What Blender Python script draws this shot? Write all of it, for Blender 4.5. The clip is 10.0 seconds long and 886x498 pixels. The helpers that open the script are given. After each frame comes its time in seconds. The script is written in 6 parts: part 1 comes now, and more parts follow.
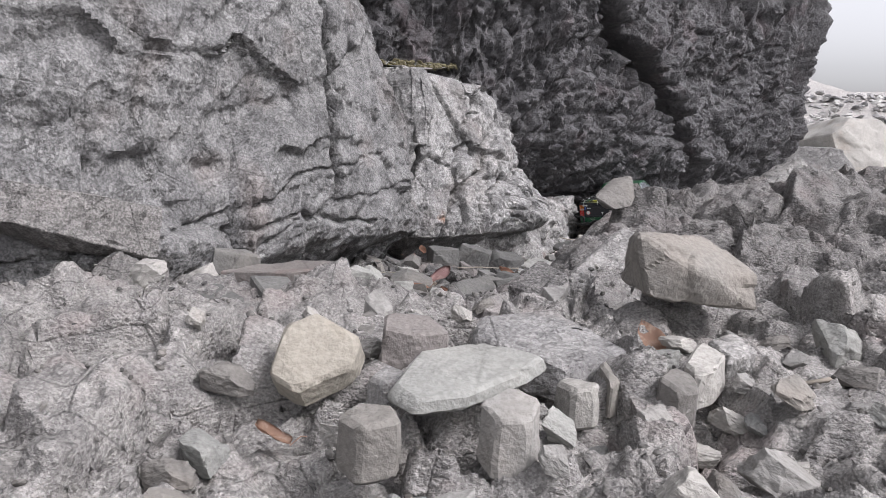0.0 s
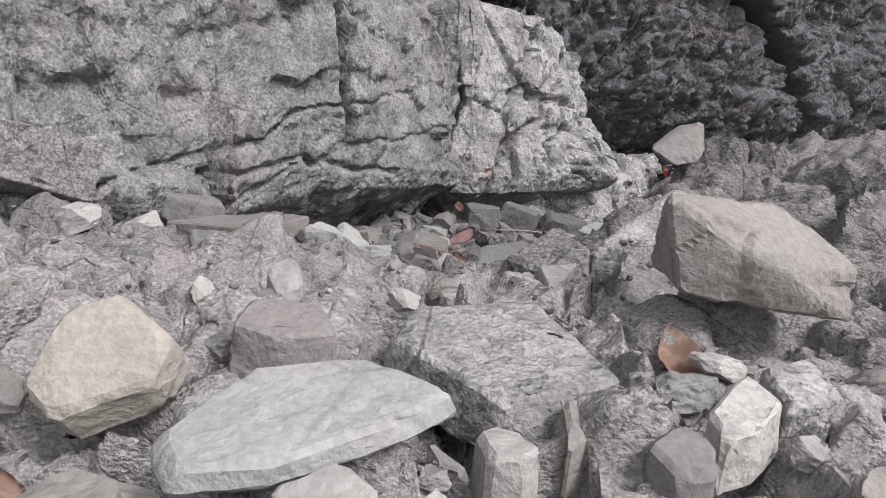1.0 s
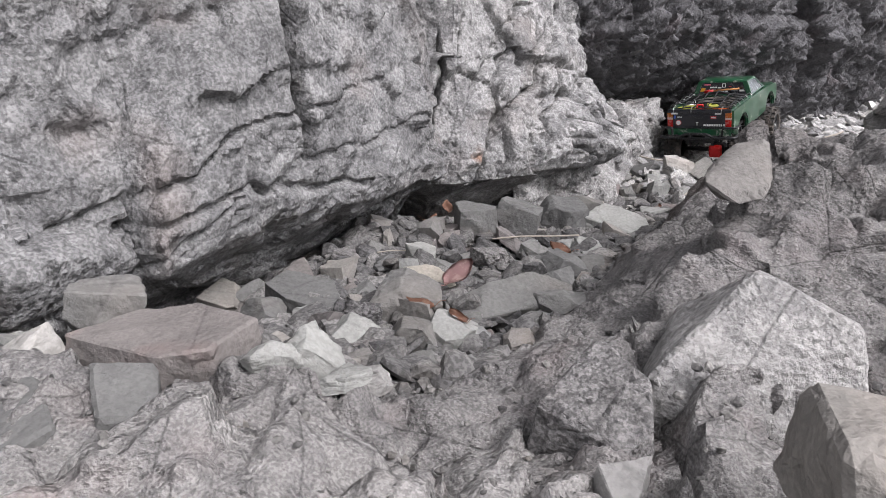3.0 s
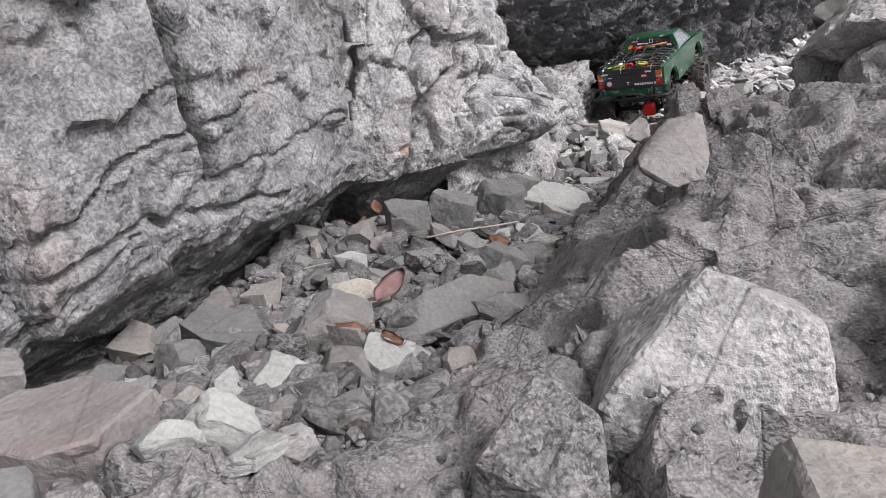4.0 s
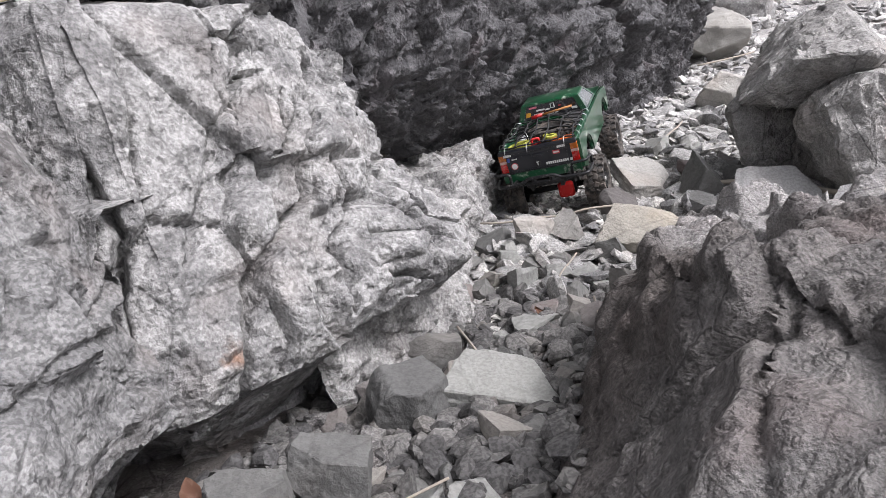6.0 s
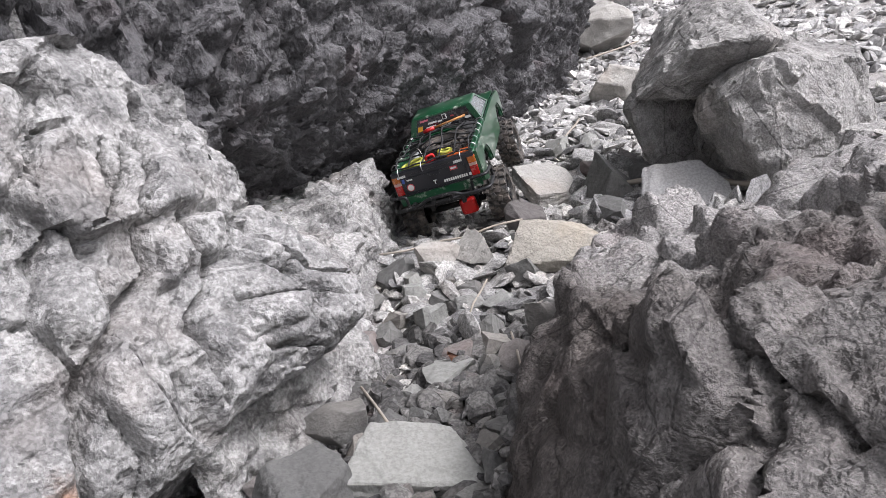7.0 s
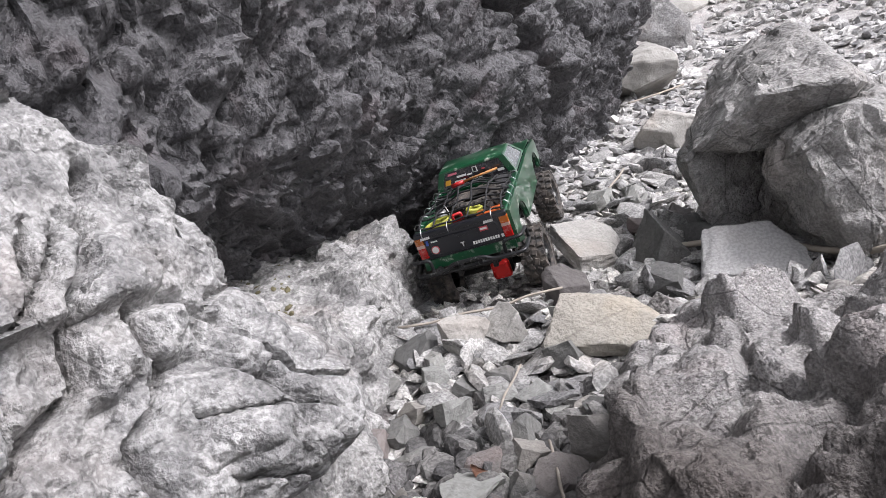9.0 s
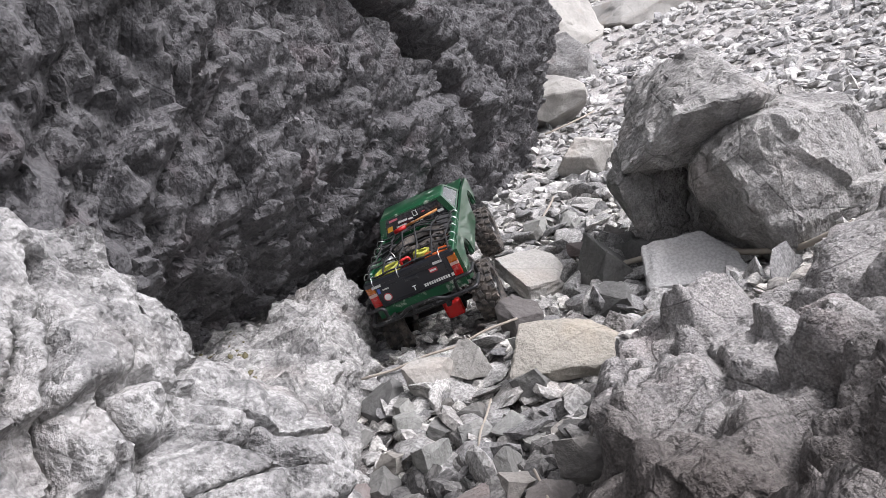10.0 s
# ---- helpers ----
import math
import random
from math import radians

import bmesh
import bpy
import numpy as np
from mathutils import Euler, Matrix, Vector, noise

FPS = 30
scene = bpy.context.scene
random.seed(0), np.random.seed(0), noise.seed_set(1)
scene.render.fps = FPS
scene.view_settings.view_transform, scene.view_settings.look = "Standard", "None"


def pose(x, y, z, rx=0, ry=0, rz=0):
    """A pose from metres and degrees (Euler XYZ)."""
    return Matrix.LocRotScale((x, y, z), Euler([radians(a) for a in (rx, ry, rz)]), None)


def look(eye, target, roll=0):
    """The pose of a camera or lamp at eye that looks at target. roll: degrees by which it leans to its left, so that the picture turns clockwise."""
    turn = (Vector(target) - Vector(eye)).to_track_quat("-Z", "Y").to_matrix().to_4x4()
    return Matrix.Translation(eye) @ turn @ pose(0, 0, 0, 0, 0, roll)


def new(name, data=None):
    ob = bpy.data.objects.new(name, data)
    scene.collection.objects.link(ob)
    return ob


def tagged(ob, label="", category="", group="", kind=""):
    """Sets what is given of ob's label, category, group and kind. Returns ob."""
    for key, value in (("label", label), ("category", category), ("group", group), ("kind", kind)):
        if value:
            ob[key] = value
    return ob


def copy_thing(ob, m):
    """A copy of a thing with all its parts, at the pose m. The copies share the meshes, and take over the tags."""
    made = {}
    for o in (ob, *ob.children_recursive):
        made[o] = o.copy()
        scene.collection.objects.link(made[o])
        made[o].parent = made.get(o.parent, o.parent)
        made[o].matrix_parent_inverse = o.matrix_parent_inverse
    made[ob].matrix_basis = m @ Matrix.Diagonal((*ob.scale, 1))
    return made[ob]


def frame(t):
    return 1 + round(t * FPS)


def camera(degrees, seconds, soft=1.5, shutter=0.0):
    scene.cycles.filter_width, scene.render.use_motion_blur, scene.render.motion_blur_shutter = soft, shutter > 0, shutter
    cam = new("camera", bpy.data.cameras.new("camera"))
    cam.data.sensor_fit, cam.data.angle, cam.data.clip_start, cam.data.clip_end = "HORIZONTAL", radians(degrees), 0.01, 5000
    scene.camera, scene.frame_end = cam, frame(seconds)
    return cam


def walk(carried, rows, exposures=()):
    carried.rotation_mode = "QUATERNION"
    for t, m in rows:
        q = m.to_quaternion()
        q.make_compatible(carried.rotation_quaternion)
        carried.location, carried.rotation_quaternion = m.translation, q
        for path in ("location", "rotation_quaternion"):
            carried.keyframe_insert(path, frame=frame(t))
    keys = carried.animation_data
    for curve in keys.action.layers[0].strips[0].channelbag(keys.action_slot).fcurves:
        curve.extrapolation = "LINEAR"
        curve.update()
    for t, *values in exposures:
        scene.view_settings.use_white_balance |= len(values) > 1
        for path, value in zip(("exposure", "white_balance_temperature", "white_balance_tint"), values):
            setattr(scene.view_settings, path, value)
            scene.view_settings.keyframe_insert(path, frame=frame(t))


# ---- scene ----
import itertools

cam = camera(65.0, 10.0, soft=0.85)
PATH = [
    (0, (0.096, 0.0, 0.515), (0.094, 1.965, 0.138), 3.6),
    (0.5, (0.121, 0.108, 0.513), (0.16, 2.07, 0.131), 4.6),
    (1, (0.211, 0.225, 0.483), (-0.052, 2.139, -0.034), 4.7),
    (1.5, (0.234, 0.288, 0.523), (-0.207, 2.149, -0.064), 4.2),
    (2, (0.221, 0.323, 0.536), (-0.225, 2.18, -0.057), 7.0),
    (2.5, (0.161, 0.396, 0.555), (-0.145, 2.284, -0.032), 4.3),
    (2.7, (0.155, 0.434, 0.571), (-0.093, 2.303, -0.096), 3.1),
    (3.8, (0.176, 0.527, 0.586), (0.11, 2.361, -0.207), -1.2),
    (4, (0.183, 0.554, 0.59), (0.126, 2.383, -0.219), -3.4),
    (4.5, (0.216, 0.616, 0.601), (0.241, 2.442, -0.213), -3.5),
    (5, (0.19, 0.747, 0.594), (0.347, 2.618, -0.095), -3.0),
    (5.2, (0.182, 0.791, 0.588), (0.4, 2.665, -0.077), -2.5),
    (6.3, (0.264, 1.145, 0.582), (0.525, 3.001, -0.116), -10.1),
    (6.5, (0.284, 1.17, 0.58), (0.565, 3.024, -0.115), -10.2),
    (7, (0.288, 1.199, 0.579), (0.783, 2.997, -0.141), -12.5),
    (7.5, (0.312, 1.247, 0.58), (0.781, 3.05, -0.147), -14.9),
    (8, (0.4, 1.332, 0.566), (0.841, 3.182, -0.053), -13.5),
    (8.5, (0.366, 1.341, 0.572), (0.793, 3.192, -0.054), -13.9),
    (9, (0.358, 1.354, 0.566), (0.788, 3.216, -0.024), -12.9),
    (9.5, (0.338, 1.359, 0.566), (0.78, 3.226, 0.001), -13.4),
    (10, (0.323, 1.355, 0.578), (0.976, 3.171, 0.052), -17.8),
]
walk(cam, [(t, look(eye, target, roll)) for t, eye, target, roll in PATH], exposures=[(0, 0.62, 6320, 15), (4.5, 0.82, 6320, 15), (7.5, 0.88, 6270, 15), (10, 0.90, 6270, 15)])

# ---- light: an overcast day ----
world = bpy.data.worlds.new("overcast_sky")
scene.world = world
world.use_nodes = True
wn, wl = world.node_tree.nodes, world.node_tree.links
sky = wn.new("ShaderNodeTexSky")
sky.sky_type, sky.sun_disc = "NISHITA", False
sky.sun_elevation, sky.sun_rotation = radians(51), radians(123)
sky.air_density, sky.dust_density, sky.ozone_density = 1.0, 4.0, 0.6
grey = wn.new("ShaderNodeHueSaturation")
grey.inputs["Saturation"].default_value = 0.12
grey.inputs["Value"].default_value = 1.1
wl.new(sky.outputs[0], grey.inputs["Color"])
wl.new(grey.outputs[0], wn["Background"].inputs[0])
wn["Background"].inputs[1].default_value = 0.15

sun_data = bpy.data.lights.new("sun", "SUN")
sun_data.energy, sun_data.angle, sun_data.color = 1.5, radians(14), (1.0, 0.985, 0.97)
sun = new("sun", sun_data)
sun.matrix_world = look((1.9, 0.35, 2.56), (0.3, 1.4, 0.2))

# ---- noise and mesh tools ----
def hashed(i, j, k, seed):
    """A random number from 0 to 1 for each whole-numbered cell."""
    h = (i.astype(np.int64) * 374761393 + j.astype(np.int64) * 668265263 + k.astype(np.int64) * 1274126177 + seed * 974634777) & 0xFFFFFFFF
    h = ((h ^ (h >> 13)) * 1274126177) & 0xFFFFFFFF
    h = ((h ^ (h >> 16)) * 2246822519) & 0xFFFFFFFF
    return ((h ^ (h >> 15)) & 0xFFFFFF) / float(0xFFFFFF)


def vnoise(p, seed=0):
    """Smooth value noise from -1 to 1."""
    c = np.floor(p)
    f = p - c
    f = f * f * f * (f * (f * 6 - 15) + 10)
    out = np.zeros(len(p))
    for a in (0, 1):
        wx = f[:, 0] if a else 1 - f[:, 0]
        for b in (0, 1):
            wy = f[:, 1] if b else 1 - f[:, 1]
            for d in (0, 1):
                wz = f[:, 2] if d else 1 - f[:, 2]
                out += wx * wy * wz * hashed(c[:, 0] + a, c[:, 1] + b, c[:, 2] + d, seed)
    return out * 2 - 1


def fbm(p, freq, octaves=4, seed=0, gain=0.5):
    out, amp = np.zeros(len(p)), 1.0
    for o in range(octaves):
        out += amp * vnoise(p * freq + 17.3 * o, seed + o)
        freq, amp = freq * 2.03, amp * gain
    return out


def billow(p, freq, octaves=3, seed=0, gain=0.5):
    """Rounded lumps from -1 to 1 with sharp creases between them."""
    out, amp = np.zeros(len(p)), 1.0
    q = p + 0.35 / freq * np.stack([vnoise(p * freq * 0.9 + 5.0 * k, seed + 40 + k) for k in range(3)], -1)
    for o in range(octaves):
        out += amp * (2.6 * np.minimum(np.abs(vnoise(q * freq + 9.1 * o, seed + o)), 0.55) - 0.5)
        freq, amp = freq * 2.1, amp * gain
    return out


def facets(p, freq, seed=0, tilt=0.9, soft=None):
    """Broken planes: the height of the nearest cell's own tilted face, blended to the next one over a worn edge, and how near the crack between two cells is."""
    q = p * freq
    base = np.floor(q)
    n = len(p)
    best = [[np.full(n, 99.0)] + [np.zeros(n) for _ in range(6)] for _ in (0, 1)]
    for a, b, d in itertools.product((-1, 0, 1), repeat=3):
        i, j, k = base[:, 0] + a, base[:, 1] + b, base[:, 2] + d
        dx = q[:, 0] - i - 0.15 - 0.7 * hashed(i, j, k, seed)
        dy = q[:, 1] - j - 0.15 - 0.7 * hashed(i, j, k, seed + 1)
        dz = q[:, 2] - k - 0.15 - 0.7 * hashed(i, j, k, seed + 2)
        row = [dx * dx + dy * dy + dz * dz, i, j, k, dx, dy, dz]
        first = row[0] < best[0][0]
        second = row[0] < best[1][0]
        best[1] = [np.where(first, o, np.where(second, r, s)) for o, r, s in zip(best[0], row, best[1])]
        best[0] = [np.where(first, r, o) for r, o in zip(row, best[0])]
    face = []
    for _, i, j, k, dx, dy, dz in best:
        v = tilt * (dx * (hashed(i, j, k, seed + 3) - 0.5) + dy * (hashed(i, j, k, seed + 4) - 0.5) + dz * (hashed(i, j, k, seed + 5) - 0.5)) * 2
        face.append(v + hashed(i, j, k, seed + 6) - 0.5)
    soft = soft or min(0.4, max(0.05, 0.0065 * freq))
    edge = np.sqrt(best[1][0]) - np.sqrt(best[0][0])
    w = 0.5 + 0.5 * step(0, soft, edge)
    return (face[0] * w + face[1] * (1 - w)) / freq, edge


def step(a, b, x):
    u = np.clip((x - a) / (b - a), 0, 1)
    return u * u * (3 - 2 * u)


def sheet(name, verts, rows, cols, material, smooth=True, sharp=48):
    """A grid of rows x cols vertices as one mesh object."""
    n = np.arange(rows * cols).reshape(rows, cols)
    quads = np.stack((n[:-1, :-1], n[:-1, 1:], n[1:, 1:], n[1:, :-1]), -1).reshape(-1, 4)
    return mesh_from(name, verts, quads, material, smooth, sharp)


def mesh_data(name, verts, faces, material, smooth=True, sharp=34):
    me = bpy.data.meshes.new(name)
    k = faces.shape[1]
    me.vertices.add(len(verts))
    me.vertices.foreach_set("co", np.ascontiguousarray(verts, dtype=np.float32).ravel())
    me.loops.add(len(faces) * k)
    me.loops.foreach_set("vertex_index", np.ascontiguousarray(faces, dtype=np.int32).ravel())
    me.polygons.add(len(faces))
    me.polygons.foreach_set("loop_start", np.arange(0, len(faces) * k, k, dtype=np.int32))
    me.polygons.foreach_set("use_smooth", np.full(len(faces), smooth))
    me.update(calc_edges=True)
    me.validate()
    me.materials.append(material)
    if smooth and sharp:
        me.set_sharp_from_angle(angle=radians(sharp))
    return me


def mesh_from(name, verts, faces, material, smooth=True, sharp=34):
    return new(name, mesh_data(name, verts, faces, material, smooth, sharp))


BALLS = {}


def ball(level):
    if level not in BALLS:
        bm = bmesh.new()
        bmesh.ops.create_icosphere(bm, subdivisions=level, radius=1.0)
        v = np.array([x.co[:] for x in bm.verts])
        f = np.array([[x.index for x in y.verts] for y in bm.faces])
        bm.free()
        BALLS[level] = (v / np.linalg.norm(v, axis=1)[:, None], f)
    return BALLS[level]


def stone_shape(level, seed, flat=0.6, planes=11, rough=0.05, cuts=()):
    """A broken stone about 1 in radius: a ball cut by random planes, its faces chipped. cuts: planes of its own (nx, ny, nz, distance)."""
    rng = np.random.default_rng(seed)
    v, f = ball(level)
    r = np.full(len(v), 1.25)
    own = [(np.array(c[:3]) / np.linalg.norm(c[:3]), c[3]) for c in cuts]
    for _ in range(planes):
        n = rng.normal(size=3)
        own.append((n / np.linalg.norm(n), rng.uniform(0.55, 0.95)))
    for n, d in own:
        c = v @ n
        r = np.where(c > 0.02, np.minimum(r, d / np.maximum(c, 0.02)), r)
    p = v * r[:, None]
    if level >= 3 and rough:
        off = rng.uniform(0, 50, 3)
        p = p * (1 + rough * fbm(p + off, 2.2, 4, seed % 991))[:, None]
        g, edge = facets(p + off, 3.2, seed % 887, soft=0.1)
        p = p * (1 + rough * 1.5 * g - rough * 0.5 * np.exp(-edge / 0.05))[:, None]
    return p * np.array((1, 1, flat)), f


def cut_stone(seed, cuts=(), planes=6, bevel=0.035, detail=2, rough=0.03):
    """A broken stone about 1 in radius with flat faces and worn edges: a block cut by planes (nx, ny, nz, distance), its own and random ones."""
    rng = np.random.default_rng(seed)
    bm = bmesh.new()
    bmesh.ops.create_cube(bm, size=2.0)
    own = [(Vector(c[:3]).normalized(), c[3]) for c in cuts]
    for _ in range(planes):
        own.append((Vector(rng.normal(size=3)).normalized(), rng.uniform(0.62, 0.95)))
    for n, d in own:
        bmesh.ops.bisect_plane(bm, geom=bm.verts[:] + bm.edges[:] + bm.faces[:], plane_co=n * d, plane_no=n, clear_outer=True)
        rim = [e for e in bm.edges if e.is_boundary]
        if rim:
            bmesh.ops.holes_fill(bm, edges=rim)
    bmesh.ops.remove_doubles(bm, verts=bm.verts[:], dist=0.02)
    if bevel:
        bmesh.ops.bevel(bm, geom=bm.edges[:], offset=bevel, segments=1, affect="EDGES", profile=0.5, clamp_overlap=True)
    bmesh.ops.triangulate(bm, faces=bm.faces[:])
    for _ in range(detail):
        long = [e for e in bm.edges if e.calc_length() > 0.09]
        if long:
            bmesh.ops.subdivide_edges(bm, edges=long, cuts=1)
            bmesh.ops.triangulate(bm, faces=bm.faces[:])
    bm.normal_update()
    v = np.array([x.co[:] for x in bm.verts])
    nrm = np.array([x.normal[:] for x in bm.verts])
    f = np.array([[x.index for x in y.verts] for y in bm.faces])
    bm.free()
    off = rng.uniform(0, 50, 3)
    chip, edge = facets(v + off, 2.6, seed % 887, soft=0.1)
    v = v + nrm * (rough * (0.9 * fbm(v + off, 2.4, 4, seed % 991) + 2.0 * chip))[:, None]
    return v, f

# ---- materials ----
ALBEDO = 0.8


def rock(name, light, dark, grain=1.0, patch=0.5, tint=(0.30, 0.24, 0.19), tint_amount=0.12, bump=0.6, speck=0.35, rough=0.92, crack=0.35, mottle=0.25, islands=False, chip=1.0, brown=None, lie=(1.0, 1.0, 1.0), crust=0.0, stain=None):
    """Rough stone: pale and dark patches, crystals and grit, hairline cracks, a little rust."""
    m = bpy.data.materials.new(name)
    m.use_nodes = True
    nt = m.node_tree
    N, L = nt.nodes, nt.links
    bsdf = N["Principled BSDF"]
    bsdf.inputs["Roughness"].default_value = rough
    bsdf.inputs["Specular IOR Level"].default_value = 0.25
    geo = N.new("ShaderNodeTexCoord")
    info = N.new("ShaderNodeObjectInfo")
    shift = N.new("ShaderNodeVectorMath")
    shift.operation = "MULTIPLY_ADD"
    L.new(info.outputs["Random"], shift.inputs[0])
    shift.inputs[1].default_value = (13.0, 7.0, 5.0)
    L.new(geo.outputs["Object"], shift.inputs[2])
    bedded = N.new("ShaderNodeVectorMath")
    bedded.operation = "MULTIPLY"
    bedded.inputs[1].default_value = lie
    L.new(shift.outputs[0], bedded.inputs[0])
    P = bedded.outputs[0]

    def tex(scale, detail=6.0, roughness=0.6, distortion=0.0):
        n = N.new("ShaderNodeTexNoise")
        n.inputs["Scale"].default_value = scale
        n.inputs["Detail"].default_value = detail
        n.inputs["Roughness"].default_value = roughness
        n.inputs["Distortion"].default_value = distortion
        L.new(P, n.inputs["Vector"])
        return n

    def ramp(src, a, b, ca=(0, 0, 0, 1), cb=(1, 1, 1, 1)):
        r = N.new("ShaderNodeValToRGB")
        r.color_ramp.elements[0].position, r.color_ramp.elements[1].position = a, b
        r.color_ramp.elements[0].color, r.color_ramp.elements[1].color = ca, cb
        L.new(src, r.inputs[0])
        return r

    def mix(fac, a, b, mode="MIX"):
        x = N.new("ShaderNodeMix")
        x.data_type, x.blend_type = "RGBA", mode
        if isinstance(fac, float):
            x.inputs[0].default_value = fac
        else:
            L.new(fac, x.inputs[0])
        for sock, val in ((x.inputs[6], a), (x.inputs[7], b)):
            if isinstance(val, tuple):
                sock.default_value = (*val, 1)
            else:
                L.new(val, sock)
        return x.outputs[2]

    big = tex(5.0 * grain, 3.0, 0.55)
    mid = tex(40.0 * grain, 2.0, 0.55)
    fine = tex(260.0 * grain, 1.0, 0.5)
    dark = tuple(ALBEDO * (0.55 * d + 0.45 * l) for d, l in zip(dark, light))
    light = tuple(ALBEDO * l for l in light)
    col = mix(ramp(big.outputs[0], 0.5 - 0.22 * patch - 0.03, 0.5 + 0.16).outputs[0], dark, light)
    blotch = ramp(mid.outputs[0], 0.40, 0.60, (1 - 0.4 * mottle, 1 - 0.4 * mottle, 1 - 0.4 * mottle, 1), (1 + 0.25 * mottle, 1 + 0.25 * mottle, 1 + 0.24 * mottle, 1))
    col = mix(1.0, col, blotch.outputs[0], "MULTIPLY")
    grit = ramp(fine.outputs[0], 0.42, 0.58, (1 - 0.8 * speck, 1 - 0.8 * speck, 1 - 0.8 * speck, 1), (1 + 0.5 * speck, 1 + 0.5 * speck, 1 + 0.5 * speck, 1))
    col = mix(1.0, col, grit.outputs[0], "MULTIPLY")
    if crust:
        flake = ramp(tex(17.0 * grain, 9.0, 0.72).outputs[0], 0.455, 0.535)
        bare = 1 - crust
        col = mix(flake.outputs[0], mix(1.0, col, (bare, bare, bare * 1.01), "MULTIPLY"), col)
    rust = tex(7.0 * grain, 3.0, 0.55)
    rust_f = ramp(rust.outputs[0], 0.56, 0.74, (0, 0, 0, 1), (tint_amount * 4, tint_amount * 4, tint_amount * 4, 1))
    col = mix(rust_f.outputs[0], col, tint)
    vor = N.new("ShaderNodeTexVoronoi")
    vor.feature = "DISTANCE_TO_EDGE"
    vor.inputs["Scale"].default_value = 6.0 * grain
    wob = N.new("ShaderNodeMix")
    wob.data_type = "VECTOR"
    wob.inputs[0].default_value = 0.006
    L.new(P, wob.inputs[4])
    L.new(tex(14.0 * grain, 4.0, 0.6).outputs[1], wob.inputs[5])
    L.new(wob.outputs[1], vor.inputs["Vector"])
    def chips(scale, seed):
        """Broken chips: each one's own shade, and the height of its own tilted face."""
        c = N.new("ShaderNodeTexVoronoi")
        c.inputs["Scale"].default_value = scale
        L.new(wob.outputs[1], c.inputs["Vector"])
        sep = N.new("ShaderNodeSeparateColor")
        L.new(c.outputs["Color"], sep.inputs[0])
        away, lean, tall = N.new("ShaderNodeVectorMath"), N.new("ShaderNodeVectorMath"), N.new("ShaderNodeVectorMath")
        away.operation, lean.operation, tall.operation = "SUBTRACT", "SUBTRACT", "DOT_PRODUCT"
        L.new(wob.outputs[1], away.inputs[0])
        L.new(c.outputs["Position"], away.inputs[1])
        L.new(c.outputs["Color"], lean.inputs[0])
        lean.inputs[1].default_value = (0.5, 0.5, 0.5)
        L.new(away.outputs[0], tall.inputs[0])
        L.new(lean.outputs[0], tall.inputs[1])
        return sep.outputs[seed], tall.outputs["Value"]

    chip_a, face_a = chips(42.0 * grain, 0)
    chip_b, face_b = chips(125.0 * grain, 1)
    chip_c, face_c = chips(17.0 * grain, 2)
    creased = tex(30.0 * grain, 4.0, 0.6)
    creased.noise_type = "RIDGED_MULTIFRACTAL"
    for src, amount in ((chip_c, 0.06 * chip), (chip_a, 0.09 * chip), (chip_b, 0.16 * chip)):
        shade = ramp(src, 0.0, 1.0, (1 - amount, 1 - amount, 1 - amount, 1), (1 + amount, 1 + amount, 1 + amount, 1))
        col = mix(1.0, col, shade.outputs[0], "MULTIPLY")
    line = ramp(vor.outputs[0], 0.0, 0.013, (1 - crack, 1 - crack, 1 - crack, 1), (1, 1, 1, 1))
    col = mix(1.0, col, line.outputs[0], "MULTIPLY")
    var = ramp(info.outputs["Random"], 0.0, 1.0, (0.82, 0.82, 0.83, 1), (1.14, 1.13, 1.11, 1))
    col = mix(1.0, col, var.outputs[0], "MULTIPLY")
    if islands:
        isl = N.new("ShaderNodeNewGeometry")
        each = ramp(isl.outputs["Random Per Island"], 0.0, 1.0, (0.62, 0.62, 0.63, 1), (1.35, 1.34, 1.31, 1))
        col = mix(1.0, col, each.outputs[0], "MULTIPLY")
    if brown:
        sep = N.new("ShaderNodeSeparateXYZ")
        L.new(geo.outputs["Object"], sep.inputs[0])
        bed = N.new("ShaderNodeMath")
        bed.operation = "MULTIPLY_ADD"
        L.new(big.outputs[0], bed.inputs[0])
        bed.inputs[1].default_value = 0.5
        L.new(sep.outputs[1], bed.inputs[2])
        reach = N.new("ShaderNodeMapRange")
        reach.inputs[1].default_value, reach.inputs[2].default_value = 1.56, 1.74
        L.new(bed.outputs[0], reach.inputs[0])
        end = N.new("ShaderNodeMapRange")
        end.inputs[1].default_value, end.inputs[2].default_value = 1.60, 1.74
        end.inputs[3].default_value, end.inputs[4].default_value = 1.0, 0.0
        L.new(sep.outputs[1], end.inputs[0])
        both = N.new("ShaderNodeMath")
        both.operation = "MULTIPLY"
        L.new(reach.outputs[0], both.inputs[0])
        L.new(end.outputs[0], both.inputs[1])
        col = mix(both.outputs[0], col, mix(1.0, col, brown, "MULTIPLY"))
